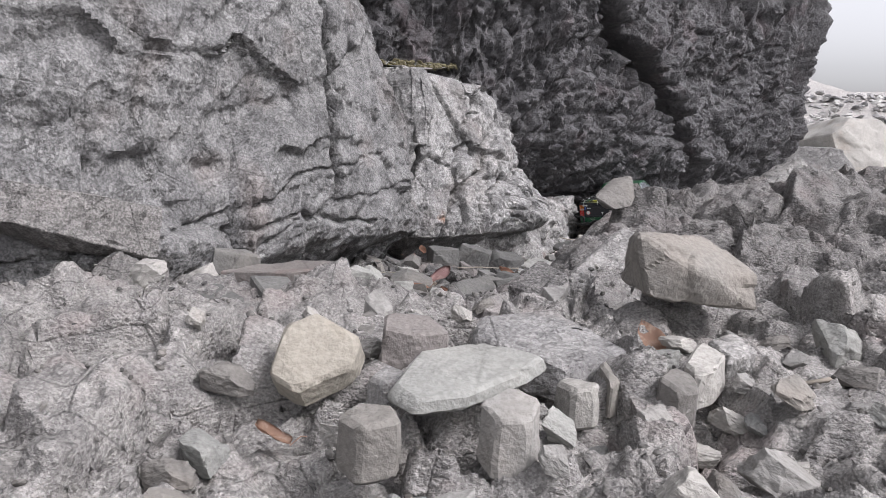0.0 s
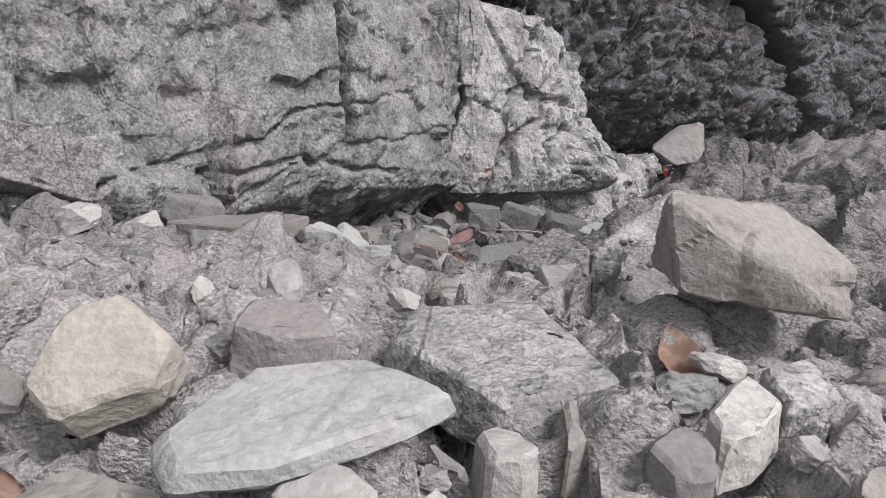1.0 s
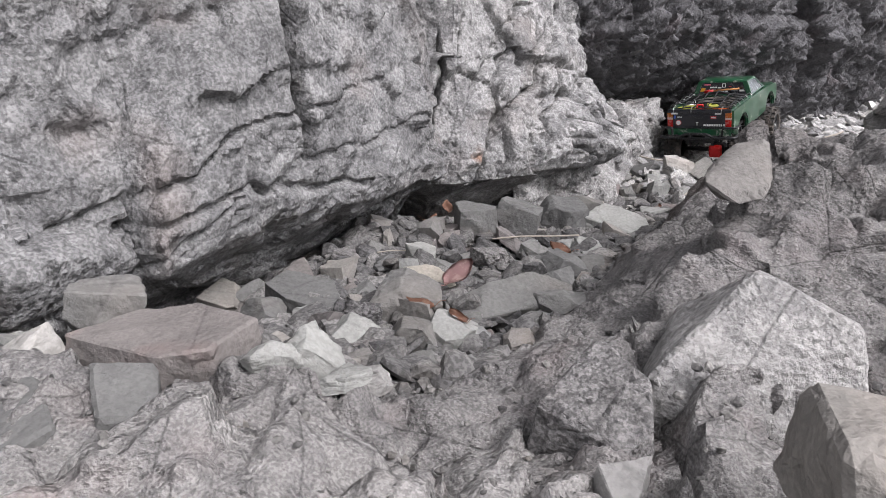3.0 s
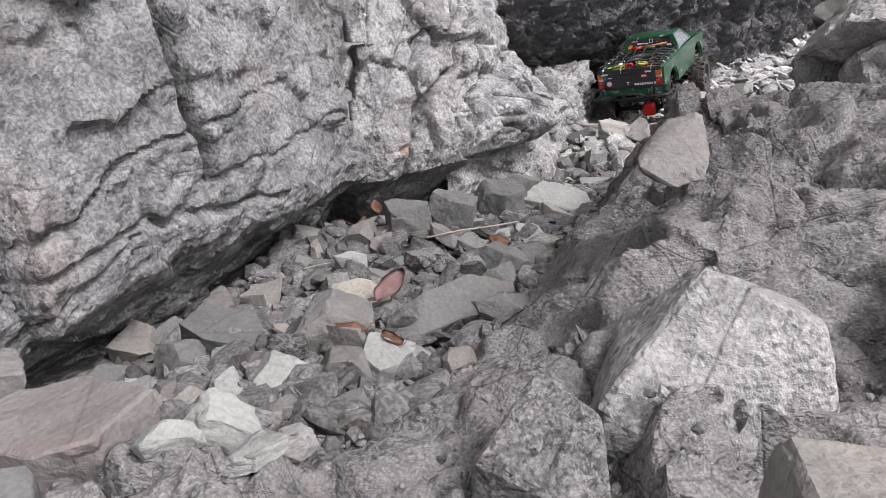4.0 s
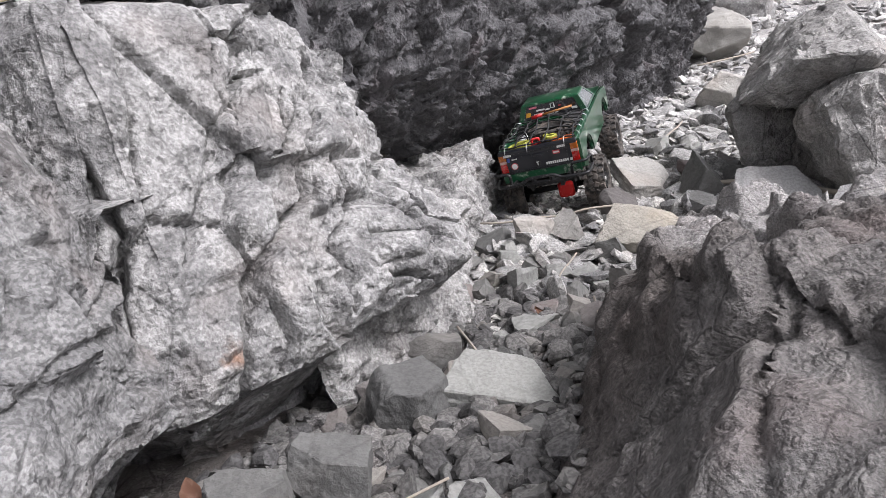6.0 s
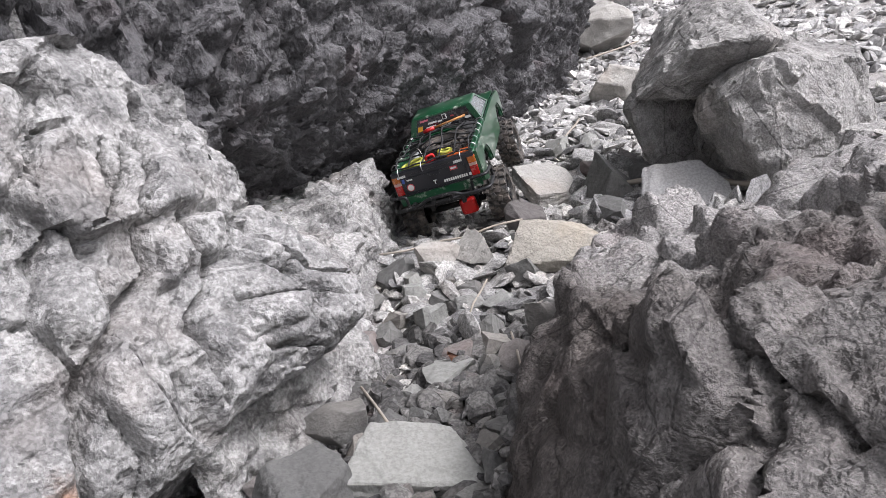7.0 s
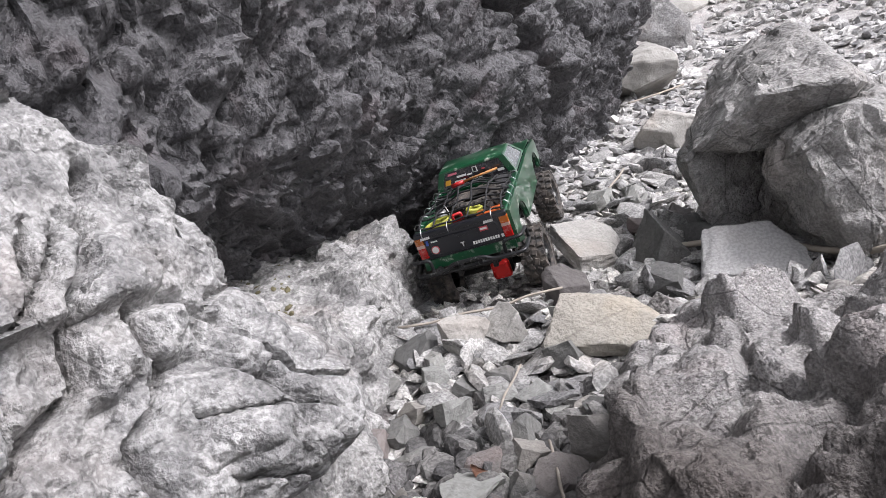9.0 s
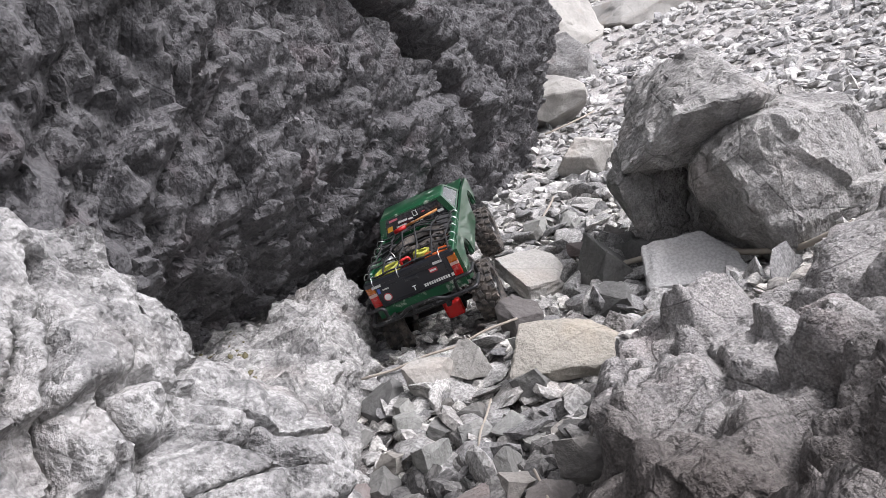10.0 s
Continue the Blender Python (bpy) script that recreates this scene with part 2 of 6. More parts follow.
        # bleached crest of the rock mass, the dusty ground among the loose stones, paler ground to the sides and far
        # off
        # last band: brown stain of the left flank, with its shade painted in
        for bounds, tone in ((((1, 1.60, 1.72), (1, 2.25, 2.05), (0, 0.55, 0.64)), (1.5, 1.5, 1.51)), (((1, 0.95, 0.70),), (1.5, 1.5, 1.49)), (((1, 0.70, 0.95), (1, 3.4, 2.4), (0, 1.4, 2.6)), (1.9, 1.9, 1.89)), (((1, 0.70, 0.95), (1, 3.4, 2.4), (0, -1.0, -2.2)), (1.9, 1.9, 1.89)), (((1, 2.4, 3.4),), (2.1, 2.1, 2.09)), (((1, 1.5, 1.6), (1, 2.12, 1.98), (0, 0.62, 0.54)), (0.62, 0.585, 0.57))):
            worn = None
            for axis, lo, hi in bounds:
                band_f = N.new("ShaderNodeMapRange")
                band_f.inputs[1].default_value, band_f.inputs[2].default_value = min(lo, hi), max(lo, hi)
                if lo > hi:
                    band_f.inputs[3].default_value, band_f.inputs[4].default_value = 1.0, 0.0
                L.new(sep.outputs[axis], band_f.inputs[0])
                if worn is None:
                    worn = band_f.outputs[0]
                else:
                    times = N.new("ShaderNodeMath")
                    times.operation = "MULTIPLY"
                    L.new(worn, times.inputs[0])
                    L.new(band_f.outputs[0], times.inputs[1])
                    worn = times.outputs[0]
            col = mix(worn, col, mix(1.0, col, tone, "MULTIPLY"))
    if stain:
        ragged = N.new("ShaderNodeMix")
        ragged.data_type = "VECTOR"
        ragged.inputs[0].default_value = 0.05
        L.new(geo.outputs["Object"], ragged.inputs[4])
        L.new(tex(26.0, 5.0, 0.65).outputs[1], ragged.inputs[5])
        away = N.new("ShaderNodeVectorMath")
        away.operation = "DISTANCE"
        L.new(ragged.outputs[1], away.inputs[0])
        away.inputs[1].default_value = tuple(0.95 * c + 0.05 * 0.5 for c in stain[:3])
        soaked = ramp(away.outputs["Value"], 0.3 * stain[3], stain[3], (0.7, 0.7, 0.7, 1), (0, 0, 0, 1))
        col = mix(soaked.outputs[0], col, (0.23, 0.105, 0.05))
    L.new(col, bsdf.inputs["Base Color"])
    keen = min(1.0, 0.08 + 1.3 * chip)
    ropey = tex(34.0 * grain, 8.0, 0.62)
    scaly = tex(150.0 * grain, 3.0, 0.6)
    h1 = N.new("ShaderNodeMath")
    h1.operation = "MULTIPLY"
    L.new(ropey.outputs[0], h1.inputs[0])
    h1.inputs[1].default_value = 0.7
    for src, amount in ((scaly.outputs[0], 0.65), (face_c, 28.0 * keen), (face_a, 75.0 * keen), (face_b, 125.0 * keen), (creased.outputs[0], 0.05), (line.outputs[0], 0.4)):
        h0 = N.new("ShaderNodeMath")
        h0.operation = "MULTIPLY_ADD"
        L.new(src, h0.inputs[0])
        h0.inputs[1].default_value = amount
        L.new(h1.outputs[0], h0.inputs[2])
        h1 = h0
    h2 = h1
    bmp = N.new("ShaderNodeBump")
    bmp.inputs["Strength"].default_value = bump
    bmp.inputs["Distance"].default_value = 0.010
    L.new(h2.outputs[0], bmp.inputs["Height"])
    L.new(bmp.outputs[0], bsdf.inputs["Normal"])
    return m


ROCK_PALE = rock("pale_limestone", (0.365, 0.36, 0.352), (0.19, 0.187, 0.183), 1.0, 0.9, (0.27, 0.20, 0.17), 0.06, bump=0.85, mottle=0.22, speck=0.32, chip=0.6, crack=0.3, crust=0.22)
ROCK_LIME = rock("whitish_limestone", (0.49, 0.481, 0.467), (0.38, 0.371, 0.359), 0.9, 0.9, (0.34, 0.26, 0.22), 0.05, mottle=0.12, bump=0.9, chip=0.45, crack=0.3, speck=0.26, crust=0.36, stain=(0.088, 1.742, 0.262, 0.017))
ROCK_DARK = rock("dark_slate_rock", (0.185, 0.180, 0.184), (0.085, 0.082, 0.085), 1.1, 0.5, (0.16, 0.12, 0.125), 0.10, bump=0.9, mottle=0.3, speck=0.24, chip=0.6, rough=0.6, lie=(1.1, 1.1, 0.95))
ROCK_BED = rock("grey_bedrock", (0.27, 0.26, 0.253), (0.17, 0.163, 0.158), 1.3, 0.5, (0.21, 0.17, 0.165), 0.10, bump=0.95, mottle=0.2, speck=0.34, chip=0.8)
ROCK_STONE = rock("grey_loose_stone", (0.20, 0.198, 0.19), (0.135, 0.133, 0.128), 0.8, 0.4, (0.22, 0.18, 0.15), 0.06, bump=0.5, crack=0.2, mottle=0.12, speck=0.11, chip=0.06)
ROCK_WHITE = rock("pale_green_stone", (0.33, 0.331, 0.315), (0.25, 0.252, 0.24), 0.8, 0.5, (0.30, 0.28, 0.24), 0.05, bump=0.5, crack=0.15, mottle=0.12, speck=0.11, chip=0.06)
ROCK_TAN = rock("tan_stone", (0.38, 0.352, 0.305), (0.27, 0.252, 0.22), 0.8, 0.4, (0.32, 0.25, 0.17), 0.10, bump=0.5, crack=0.2, mottle=0.12, speck=0.11, chip=0.06)
ROCK_RED = rock("reddish_stone", (0.23, 0.212, 0.203), (0.15, 0.137, 0.131), 0.9, 0.4, (0.25, 0.15, 0.135), 0.12, bump=0.5, crack=0.2, mottle=0.12, speck=0.11, chip=0.06)
ROCK_SCREE = rock("bleached_scree", (0.64, 0.63, 0.613), (0.47, 0.461, 0.448), 0.3, 0.5, (0.35, 0.30, 0.26), 0.05, bump=0.4, crack=0.0, islands=True)
ROCK_TANGREY = rock("brownish_grey_stone", (0.28, 0.265, 0.245), (0.165, 0.157, 0.147), 0.8, 0.4, (0.25, 0.20, 0.16), 0.08, bump=0.5, crack=0.2, mottle=0.12, speck=0.11, chip=0.06)
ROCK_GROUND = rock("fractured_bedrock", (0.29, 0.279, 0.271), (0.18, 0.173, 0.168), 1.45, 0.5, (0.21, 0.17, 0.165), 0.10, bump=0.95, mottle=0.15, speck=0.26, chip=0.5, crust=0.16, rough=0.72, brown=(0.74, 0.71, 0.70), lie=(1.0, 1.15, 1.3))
ROCK_BOULDER = rock("pale_grey_boulder", (0.47, 0.458, 0.443), (0.32, 0.31, 0.298), 1.1, 0.6, (0.30, 0.25, 0.22), 0.08, bump=0.9, mottle=0.15, speck=0.2, chip=0.45, crust=0.2)
ROCK_CREAM = rock("cream_stone", (0.37, 0.345, 0.30), (0.31, 0.303, 0.29), 0.8, 0.6, (0.42, 0.33, 0.22), 0.12, bump=0.7, crack=0.2, mottle=0.12, speck=0.11, chip=0.06)
ROCK_CHALK = rock("chalk_white_stone", (0.60, 0.592, 0.575), (0.48, 0.473, 0.458), 0.8, 0.5, (0.45, 0.40, 0.34), 0.05, bump=0.4, crack=0.15, mottle=0.08, speck=0.16, chip=0.06)
ROCK_DUST = rock("dusty_pale_stone", (0.42, 0.407, 0.385), (0.31, 0.30, 0.283), 0.8, 0.4, (0.30, 0.24, 0.19), 0.08, bump=0.5, crack=0.2, mottle=0.12, speck=0.11, chip=0.06)
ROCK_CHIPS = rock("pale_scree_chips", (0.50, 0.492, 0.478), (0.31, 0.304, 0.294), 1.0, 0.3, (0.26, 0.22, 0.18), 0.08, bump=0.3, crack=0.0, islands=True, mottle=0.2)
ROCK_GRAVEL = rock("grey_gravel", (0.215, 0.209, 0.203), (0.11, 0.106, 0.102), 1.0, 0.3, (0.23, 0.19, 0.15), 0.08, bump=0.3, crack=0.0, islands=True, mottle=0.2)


def plain(name, color, rough=0.5, metal=0.0, coat=0.0, dirt=0.0, dirt_color=(0.33, 0.29, 0.25), scale=60.0, bump=0.0, lo=0.52, hi=0.62):
    """Paint, rubber, plastic or metal; dirt: how much dried mud and dust lies on it."""
    m = bpy.data.materials.new(name)
    m.use_nodes = True
    N, L = m.node_tree.nodes, m.node_tree.links
    b = N["Principled BSDF"]
    b.inputs["Base Color"].default_value = (*color, 1)
    b.inputs["Roughness"].default_value = rough
    b.inputs["Metallic"].default_value = metal
    b.inputs["Coat Weight"].default_value = coat
    tc = N.new("ShaderNodeTexCoord")
    n1 = N.new("ShaderNodeTexNoise")
    n1.inputs["Scale"].default_value = scale
    n1.inputs["Detail"].default_value = 9.0
    n1.inputs["Roughness"].default_value = 0.68
    L.new(tc.outputs["Object"], n1.inputs["Vector"])
    r = N.new("ShaderNodeValToRGB")
    r.color_ramp.elements[0].position, r.color_ramp.elements[1].position = lo, hi
    r.color_ramp.elements[1].color = (dirt, dirt, dirt, 1)
    L.new(n1.outputs[0], r.inputs[0])
    x = N.new("ShaderNodeMix")
    x.data_type = "RGBA"
    L.new(r.outputs[0], x.inputs[0])
    n2 = N.new("ShaderNodeTexNoise")
    n2.inputs["Scale"].default_value = scale * 0.35
    n2.inputs["Detail"].default_value = 5.0
    L.new(tc.outputs["Object"], n2.inputs["Vector"])
    v = N.new("ShaderNodeMix")
    v.data_type, v.blend_type = "RGBA", "MULTIPLY"
    v.inputs[0].default_value = 0.35
    v.inputs[6].default_value = (*color, 1)
    L.new(n2.outputs[0], v.inputs[7])
    L.new(v.outputs[2], x.inputs[6])
    x.inputs[7].default_value = (*dirt_color, 1)
    L.new(x.outputs[2], b.inputs["Base Color"])
    rr = N.new("ShaderNodeMapRange")
    rr.inputs["To Min"].default_value, rr.inputs["To Max"].default_value = rough, max(rough, 0.85)
    L.new(r.outputs[0], rr.inputs["Value"])
    L.new(rr.outputs[0], b.inputs["Roughness"])
    if bump:
        bp = N.new("ShaderNodeBump")
        bp.inputs["Strength"].default_value, bp.inputs["Distance"].default_value = bump, 0.002
        L.new(n1.outputs[0], bp.inputs["Height"])
        L.new(bp.outputs[0], b.inputs["Normal"])
    return m


GREEN = plain("green_body_paint", (0.006, 0.072, 0.028), 0.28, 0.0, 0.5, 0.85, (0.42, 0.44, 0.38), 42.0, lo=0.56, hi=0.66)
BLACK = plain("black_body_paint", (0.012, 0.013, 0.018), 0.32, 0.0, 0.3, 0.35, (0.2, 0.2, 0.2), 130.0, lo=0.64, hi=0.70)
RUBBER = plain("muddy_rubber", (0.035, 0.033, 0.032), 0.8, 0.0, 0.0, 0.75, (0.15, 0.125, 0.105), 50.0, 0.5, lo=0.42, hi=0.64)
STEEL = plain("scuffed_black_steel", (0.03, 0.03, 0.032), 0.42, 0.6, 0.0, 0.6, (0.32, 0.31, 0.30), 90.0, lo=0.55, hi=0.68)
CHASSIS = plain("dark_chassis", (0.015, 0.015, 0.016), 0.55, 0.2, 0.0, 0.25, (0.16, 0.14, 0.12), 60.0)
CHROME = plain("bright_metal", (0.62, 0.62, 0.62), 0.3, 1.0, 0.0, 0.3, (0.3, 0.28, 0.25), 80.0)
DIFF_RED = plain("red_anodised_metal", (0.62, 0.012, 0.010), 0.38, 0.15, 0.2, 0.2, (0.35, 0.08, 0.06), 90.0, 0.2)
LENS_RED = plain("red_lens", (0.42, 0.012, 0.010), 0.22, 0.0, 0.5, 0.2, (0.3, 0.2, 0.16), 90.0)
LENS_AMBER = plain("amber_lens", (0.45, 0.12, 0.012), 0.25, 0.0, 0.5, 0.25, (0.4, 0.3, 0.2), 90.0)
LENS_CLEAR = plain("pinkish_clear_lens", (0.55, 0.36, 0.30), 0.25, 0.0, 0.4, 0.2, (0.4, 0.3, 0.25), 90.0)
GLASS_DARK = plain("smoked_window", (0.02, 0.02, 0.024), 0.12, 0.0, 0.5, 0.3, (0.16, 0.16, 0.17), 70.0)
GLASS_SIDE = plain("dusty_window", (0.10, 0.115, 0.125), 0.15, 0.0, 0.5, 0.4, (0.3, 0.31, 0.31), 50.0)
STICKER_WHITE = plain("white_sticker", (0.72, 0.72, 0.70), 0.5)
STICKER_RED = plain("red_sticker", (0.50, 0.06, 0.07), 0.5)
STICKER_BLUE = plain("blue_sticker", (0.05, 0.11, 0.42), 0.5)
STICKER_YELLOW = plain("yellow_sticker", (0.72, 0.58, 0.04), 0.5)
STICKER_ORANGE = plain("orange_sticker", (0.72, 0.36, 0.03), 0.5)
STICKER_PINK = plain("pink_sticker", (0.68, 0.18, 0.24), 0.5)
STICKER_BLACK = plain("black_sticker", (0.01, 0.01, 0.01), 0.5)
ROPE = plain("black_rope", (0.016, 0.016, 0.017), 0.85, bump=0.6, scale=400.0)
CLOTH_DARK = plain("dark_rubber_cargo", (0.028, 0.028, 0.030), 0.75, dirt=0.3, dirt_color=(0.1, 0.1, 0.1), scale=90.0, bump=0.4)
STRAP_YELLOW = plain("yellow_green_webbing", (0.46, 0.46, 0.06), 0.8, dirt=0.3, scale=200.0, bump=0.3)
HANDLE_RED = plain("red_plastic", (0.55, 0.02, 0.02), 0.4)
WOOD = plain("orange_wood", (0.48, 0.20, 0.05), 0.6, dirt=0.3, scale=120.0)
CAN = plain("orange_plastic", (0.62, 0.12, 0.02), 0.45)
DRY_LEAF = plain("dry_leaf", (0.40, 0.25, 0.18), 0.75, dirt=0.7, dirt_color=(0.48, 0.36, 0.29), scale=70.0, bump=0.4)
PINK_LEAF = plain("pink_dry_leaf", (0.38, 0.23, 0.22), 0.75, dirt=0.7, dirt_color=(0.50, 0.36, 0.32), scale=70.0, bump=0.4)
RUST_LEAF = plain("rust_brown_leaf", (0.22, 0.105, 0.065), 0.75, dirt=0.7, dirt_color=(0.30, 0.19, 0.14), scale=70.0, bump=0.4)
DRY_STICK = plain("bleached_stick", (0.36, 0.32, 0.27), 0.85, dirt=0.5, dirt_color=(0.3, 0.25, 0.2), scale=150.0, bump=0.3)
MOSS = plain("dry_moss", (0.13, 0.115, 0.06), 0.95, dirt=0.7, dirt_color=(0.20, 0.165, 0.12), scale=160.0, bump=0.6)

# ---- the lie of the land ----
def along(y, pairs):
    ys, vs = zip(*pairs)
    return np.interp(y, ys, vs)


FOOT_LEFT = ((-1, -0.6), (0.9, -0.5), (1.09, -0.30), (1.33, -0.13), (1.44, -0.06), (1.64, 0.03), (1.81, 0.18), (1.93, 0.27), (2.05, 0.33), (2.5, 0.46), (2.7, 0.52), (3.4, 1.05))
FOOT_RIGHT = ((0.9, 0.06), (1.05, 0.12), (1.26, 0.22), (1.385, 0.28), (1.55, 0.36), (1.66, 0.40), (1.72, 0.43), (1.8, 0.51), (1.9, 0.58), (2.0, 0.645), (2.1, 0.78), (2.2, 0.98), (2.4, 1.6))
SLOPE_WIDTH = ((0.9, 0.26), (1.3, 0.26), (1.5, 0.17), (1.75, 0.10), (1.9, 0.065), (2.2, 0.07))
FLOOR_Z = ((-2, 0.28), (0.3, 0.27), (0.55, 0.285), (0.78, 0.30), (0.92, 0.27), (1.1, 0.19), (1.3, 0.165), (1.6, 0.15), (1.8, 0.095), (2.1, 0.075), (2.3, 0.085), (2.6, 0.06), (3.0, 0.06), (3.8, 0.05), (6, 0.06), (9, 0.35), (25, 2.2), (60, 3.0))
CREST_Z = ((0.85, 0.27), (1.0, 0.31), (1.13, 0.385), (1.3, 0.41), (1.5, 0.37), (1.7, 0.30), (1.84, 0.25), (1.95, 0.20), (2.05, 0.145), (2.18, 0.08))


def land_base(x, y):
    floor_z = along(y, FLOOR_Z) + 0.10 * step(3.5, 12, x) * step(3, 9, y)
    apron = step(0.25, 0.75, x) * (1 - step(0.7, 1.0, y)) * 0.06
    hollow = 0.05 * step(-0.05, -0.3, x) * step(0.8, 1.1, y)
    foot = along(y, FOOT_RIGHT)
    crest = along(y, CREST_Z) + 0.08 * np.clip(x - 0.5, 0, 0.8) * (1 - step(1.5, 1.7, y))
    side = np.clip((x - foot) / along(y, SLOPE_WIDTH), 0, 1) ** 0.8 * step(0.85, 1.02, y) * (1 - step(2.0, 2.3, y)) * (1 - step(1.3, 2.2, x))
    z = floor_z + apron - hollow
    z = z + side * np.maximum(crest - z, 0)
    pit = 0.014 * step(-0.06, 0.0, x) * (1 - step(0.22, 0.30, x)) * step(0.33, 0.40, y) * (1 - step(0.70, 0.76, y))
    return z - pit - 0.04 * np.exp(-((x - 0.355) ** 2 + (y - 0.925) ** 2) / 0.004), side


def axis_values(lo, hi, fine, far, ratio=1.12):
    core = np.arange(lo, hi + fine / 2, fine)
    out, d, v = [], fine, hi
    while v < far:
        d *= ratio
        v += d
        out.append(v)
    back, d, v = [], fine, lo
    while v > -far:
        d *= ratio
        v -= d
        back.append(v)
    return np.concatenate((back[::-1], core, out))


def land_relief(x, y, z, side):
    """How far the ground stands out from its smooth lie: ledges, broken faces, joints and grit."""
    p = np.stack((x, y, z), -1)
    near = np.exp(-np.maximum(np.hypot(x - 0.4, y - 1.3) - 1.35, 0) / 0.7)
    bed = np.maximum(side, 1 - step(0.9, 1.05, y)) * near
    warp = p + 0.012 * np.stack([fbm(p, 7.0, 3, s) for s in (1, 2, 3)], -1)
    big, crack = facets(warp * (1, 1, 1.4) + 3.1, 5.0, 11, 1.1)
    mid, crack2 = facets(warp + 0.5 * big[:, None], 14.0, 23, 1.3)
    small = facets(warp, 38.0, 29, 1.4)[0]
    far = step(1.45, 1.7, y)
    steep = 4 * side * (1 - side) * step(1.1, 1.4, y)
    d = bed * (1 - 0.6 * steep) * (0.20 * big + (0.34 - 0.20 * far) * mid + (0.26 - 0.15 * far) * (1 - 0.8 * steep) * small)
    d = d - bed * (0.022 * np.exp(-crack / 0.025) + 0.010 * np.exp(-crack2 / 0.05))
    lump = billow(p * (1, 1.2, 1.5), 9.0, 2, 61)
    scale = billow(warp * (1, 1.5, 2.0), 30.0, 3, 67, 0.55)
    knobbly = step(1.5, 1.62, y) * bed
    d = d + near * bed * (0.003 * lump + 0.0018 * (1 - 0.8 * steep) * scale) + knobbly * (1 - 0.85 * steep) * (0.011 * (lump - 0.4) + 0.003 * (billow(warp, 22.0, 2, 69) - 0.4))
    return d + (0.008 + 0.004 * bed) * near * fbm(p, 12.0, 5, 5) + 0.35 * (1 - near) * fbm(p, 0.35, 4, 9) * step(3.0, 9, np.hypot(x, y))


def land_places(x, y):
    z, side = land_base(x, y)
    e = 0.004
    nx = -(land_base(x + e, y)[0] - z) / e
    ny = -(land_base(x, y + e)[0] - z) / e
    n = np.stack((nx, ny, np.ones_like(nx)), -1)
    n /= np.linalg.norm(n, axis=1)[:, None]
    return np.stack((x, y, z), -1) + n * land_relief(x, y, z, side)[:, None]


def land_height(x, y):
    return land_places(x, y)[:, 2]


gx = axis_values(-0.48, 0.86, 0.0040, 70, 1.07)
gy = axis_values(0.25, 1.98, 0.0040, 70, 1.06)
GX, GY = np.meshgrid(gx, gy)
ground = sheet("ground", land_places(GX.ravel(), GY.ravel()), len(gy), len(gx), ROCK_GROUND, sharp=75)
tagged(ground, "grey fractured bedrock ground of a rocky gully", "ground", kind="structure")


def ground_z(x, y):
    return float(land_height(np.array([x]), np.array([y]))[0])


# ---- rock walls ----
def plan_curve(points, count):
    pts = np.array(points, dtype=float)
    d = np.r_[0, np.cumsum(np.hypot(*np.diff(pts, axis=0).T))]
    s = np.linspace(0, d[-1], count)
    line = np.stack((np.interp(s, d, pts[:, 0]), np.interp(s, d, pts[:, 1])), -1)
    width = max(3, count // 60)
    k = np.ones(width) / width
    pad = np.pad(line, ((width, width), (0, 0)), mode="edge")
    line = np.stack([np.convolve(pad[:, i], k, "same")[width:-width] for i in (0, 1)], -1)
    t = np.gradient(line, axis=0)
    t /= np.linalg.norm(t, axis=1)[:, None]
    return line, np.stack((t[:, 1], -t[:, 0]), -1)


def rock_wall(name, points, profile, top, count, rows, material, label, rough):
    """A rock face that follows a line on the plan. profile: (how far out, height as a share of the way up); rough(p, u, v): how far out each place stands."""
    line, out = plan_curve(points, count)
    v = np.linspace(0, 1, rows)
    share, off, zz = (np.array(c, dtype=float) for c in zip(*profile))
    u = np.linspace(0, 1, count)
    topz = top(line)
    V, U = np.meshgrid(v, u, indexing="ij")
    O = np.interp(V, share, off)
    Z = np.interp(V, share, zz)
    Z = np.where(Z > 0.2, 0.2 + (Z - 0.2) * (topz[None, :] - 0.2) / 0.8, Z)
    X = line[None, :, 0] + out[None, :, 0] * O
    Y = line[None, :, 1] + out[None, :, 1] * O
    p = np.stack((X.ravel(), Y.ravel(), Z.ravel()), -1)
    dn, dz = rough(p, U.ravel(), V.ravel())
    n = np.repeat(out[None], rows, 0).reshape(-1, 2)
    p[:, 0] += n[:, 0] * dn
    p[:, 1] += n[:, 1] * dn
    p[:, 2] += dz
    ob = sheet(name, p, rows, count, material)
    return tagged(ob, label, "rock wall", kind="structure")


def groove(d, width, depth):
    return -depth * np.exp(-(d / width) ** 2)


def seam(a, z, line, width, depth):
    """A crack along a broken line on a face: a runs along the face, z up."""
    near = np.full(len(a), 9.0)
    for (a0, z0), (a1, z1) in zip(line, line[1:]):
        da, dz = a1 - a0, z1 - z0
        t = np.clip(((a - a0) * da + (z - z0) * dz) / (da * da + dz * dz), 0, 1)
        near = np.minimum(near, np.hypot(a - a0 - t * da, z - z0 - t * dz))
    return groove(near, width, depth)


def ledge(p, y0, y1, top, slope, depth):
    """A hollow under a small overhanging edge that runs from y0 to y1."""
    span = step(y0, y0 + 0.025, p[:, 1]) * (1 - step(y1 - 0.025, y1, p[:, 1]))
    down = top + slope * (p[:, 1] - y0) - p[:, 2]
    return -depth * span * step(-0.004, 0.008, down) * np.exp(-np.maximum(down, 0) / 0.03)


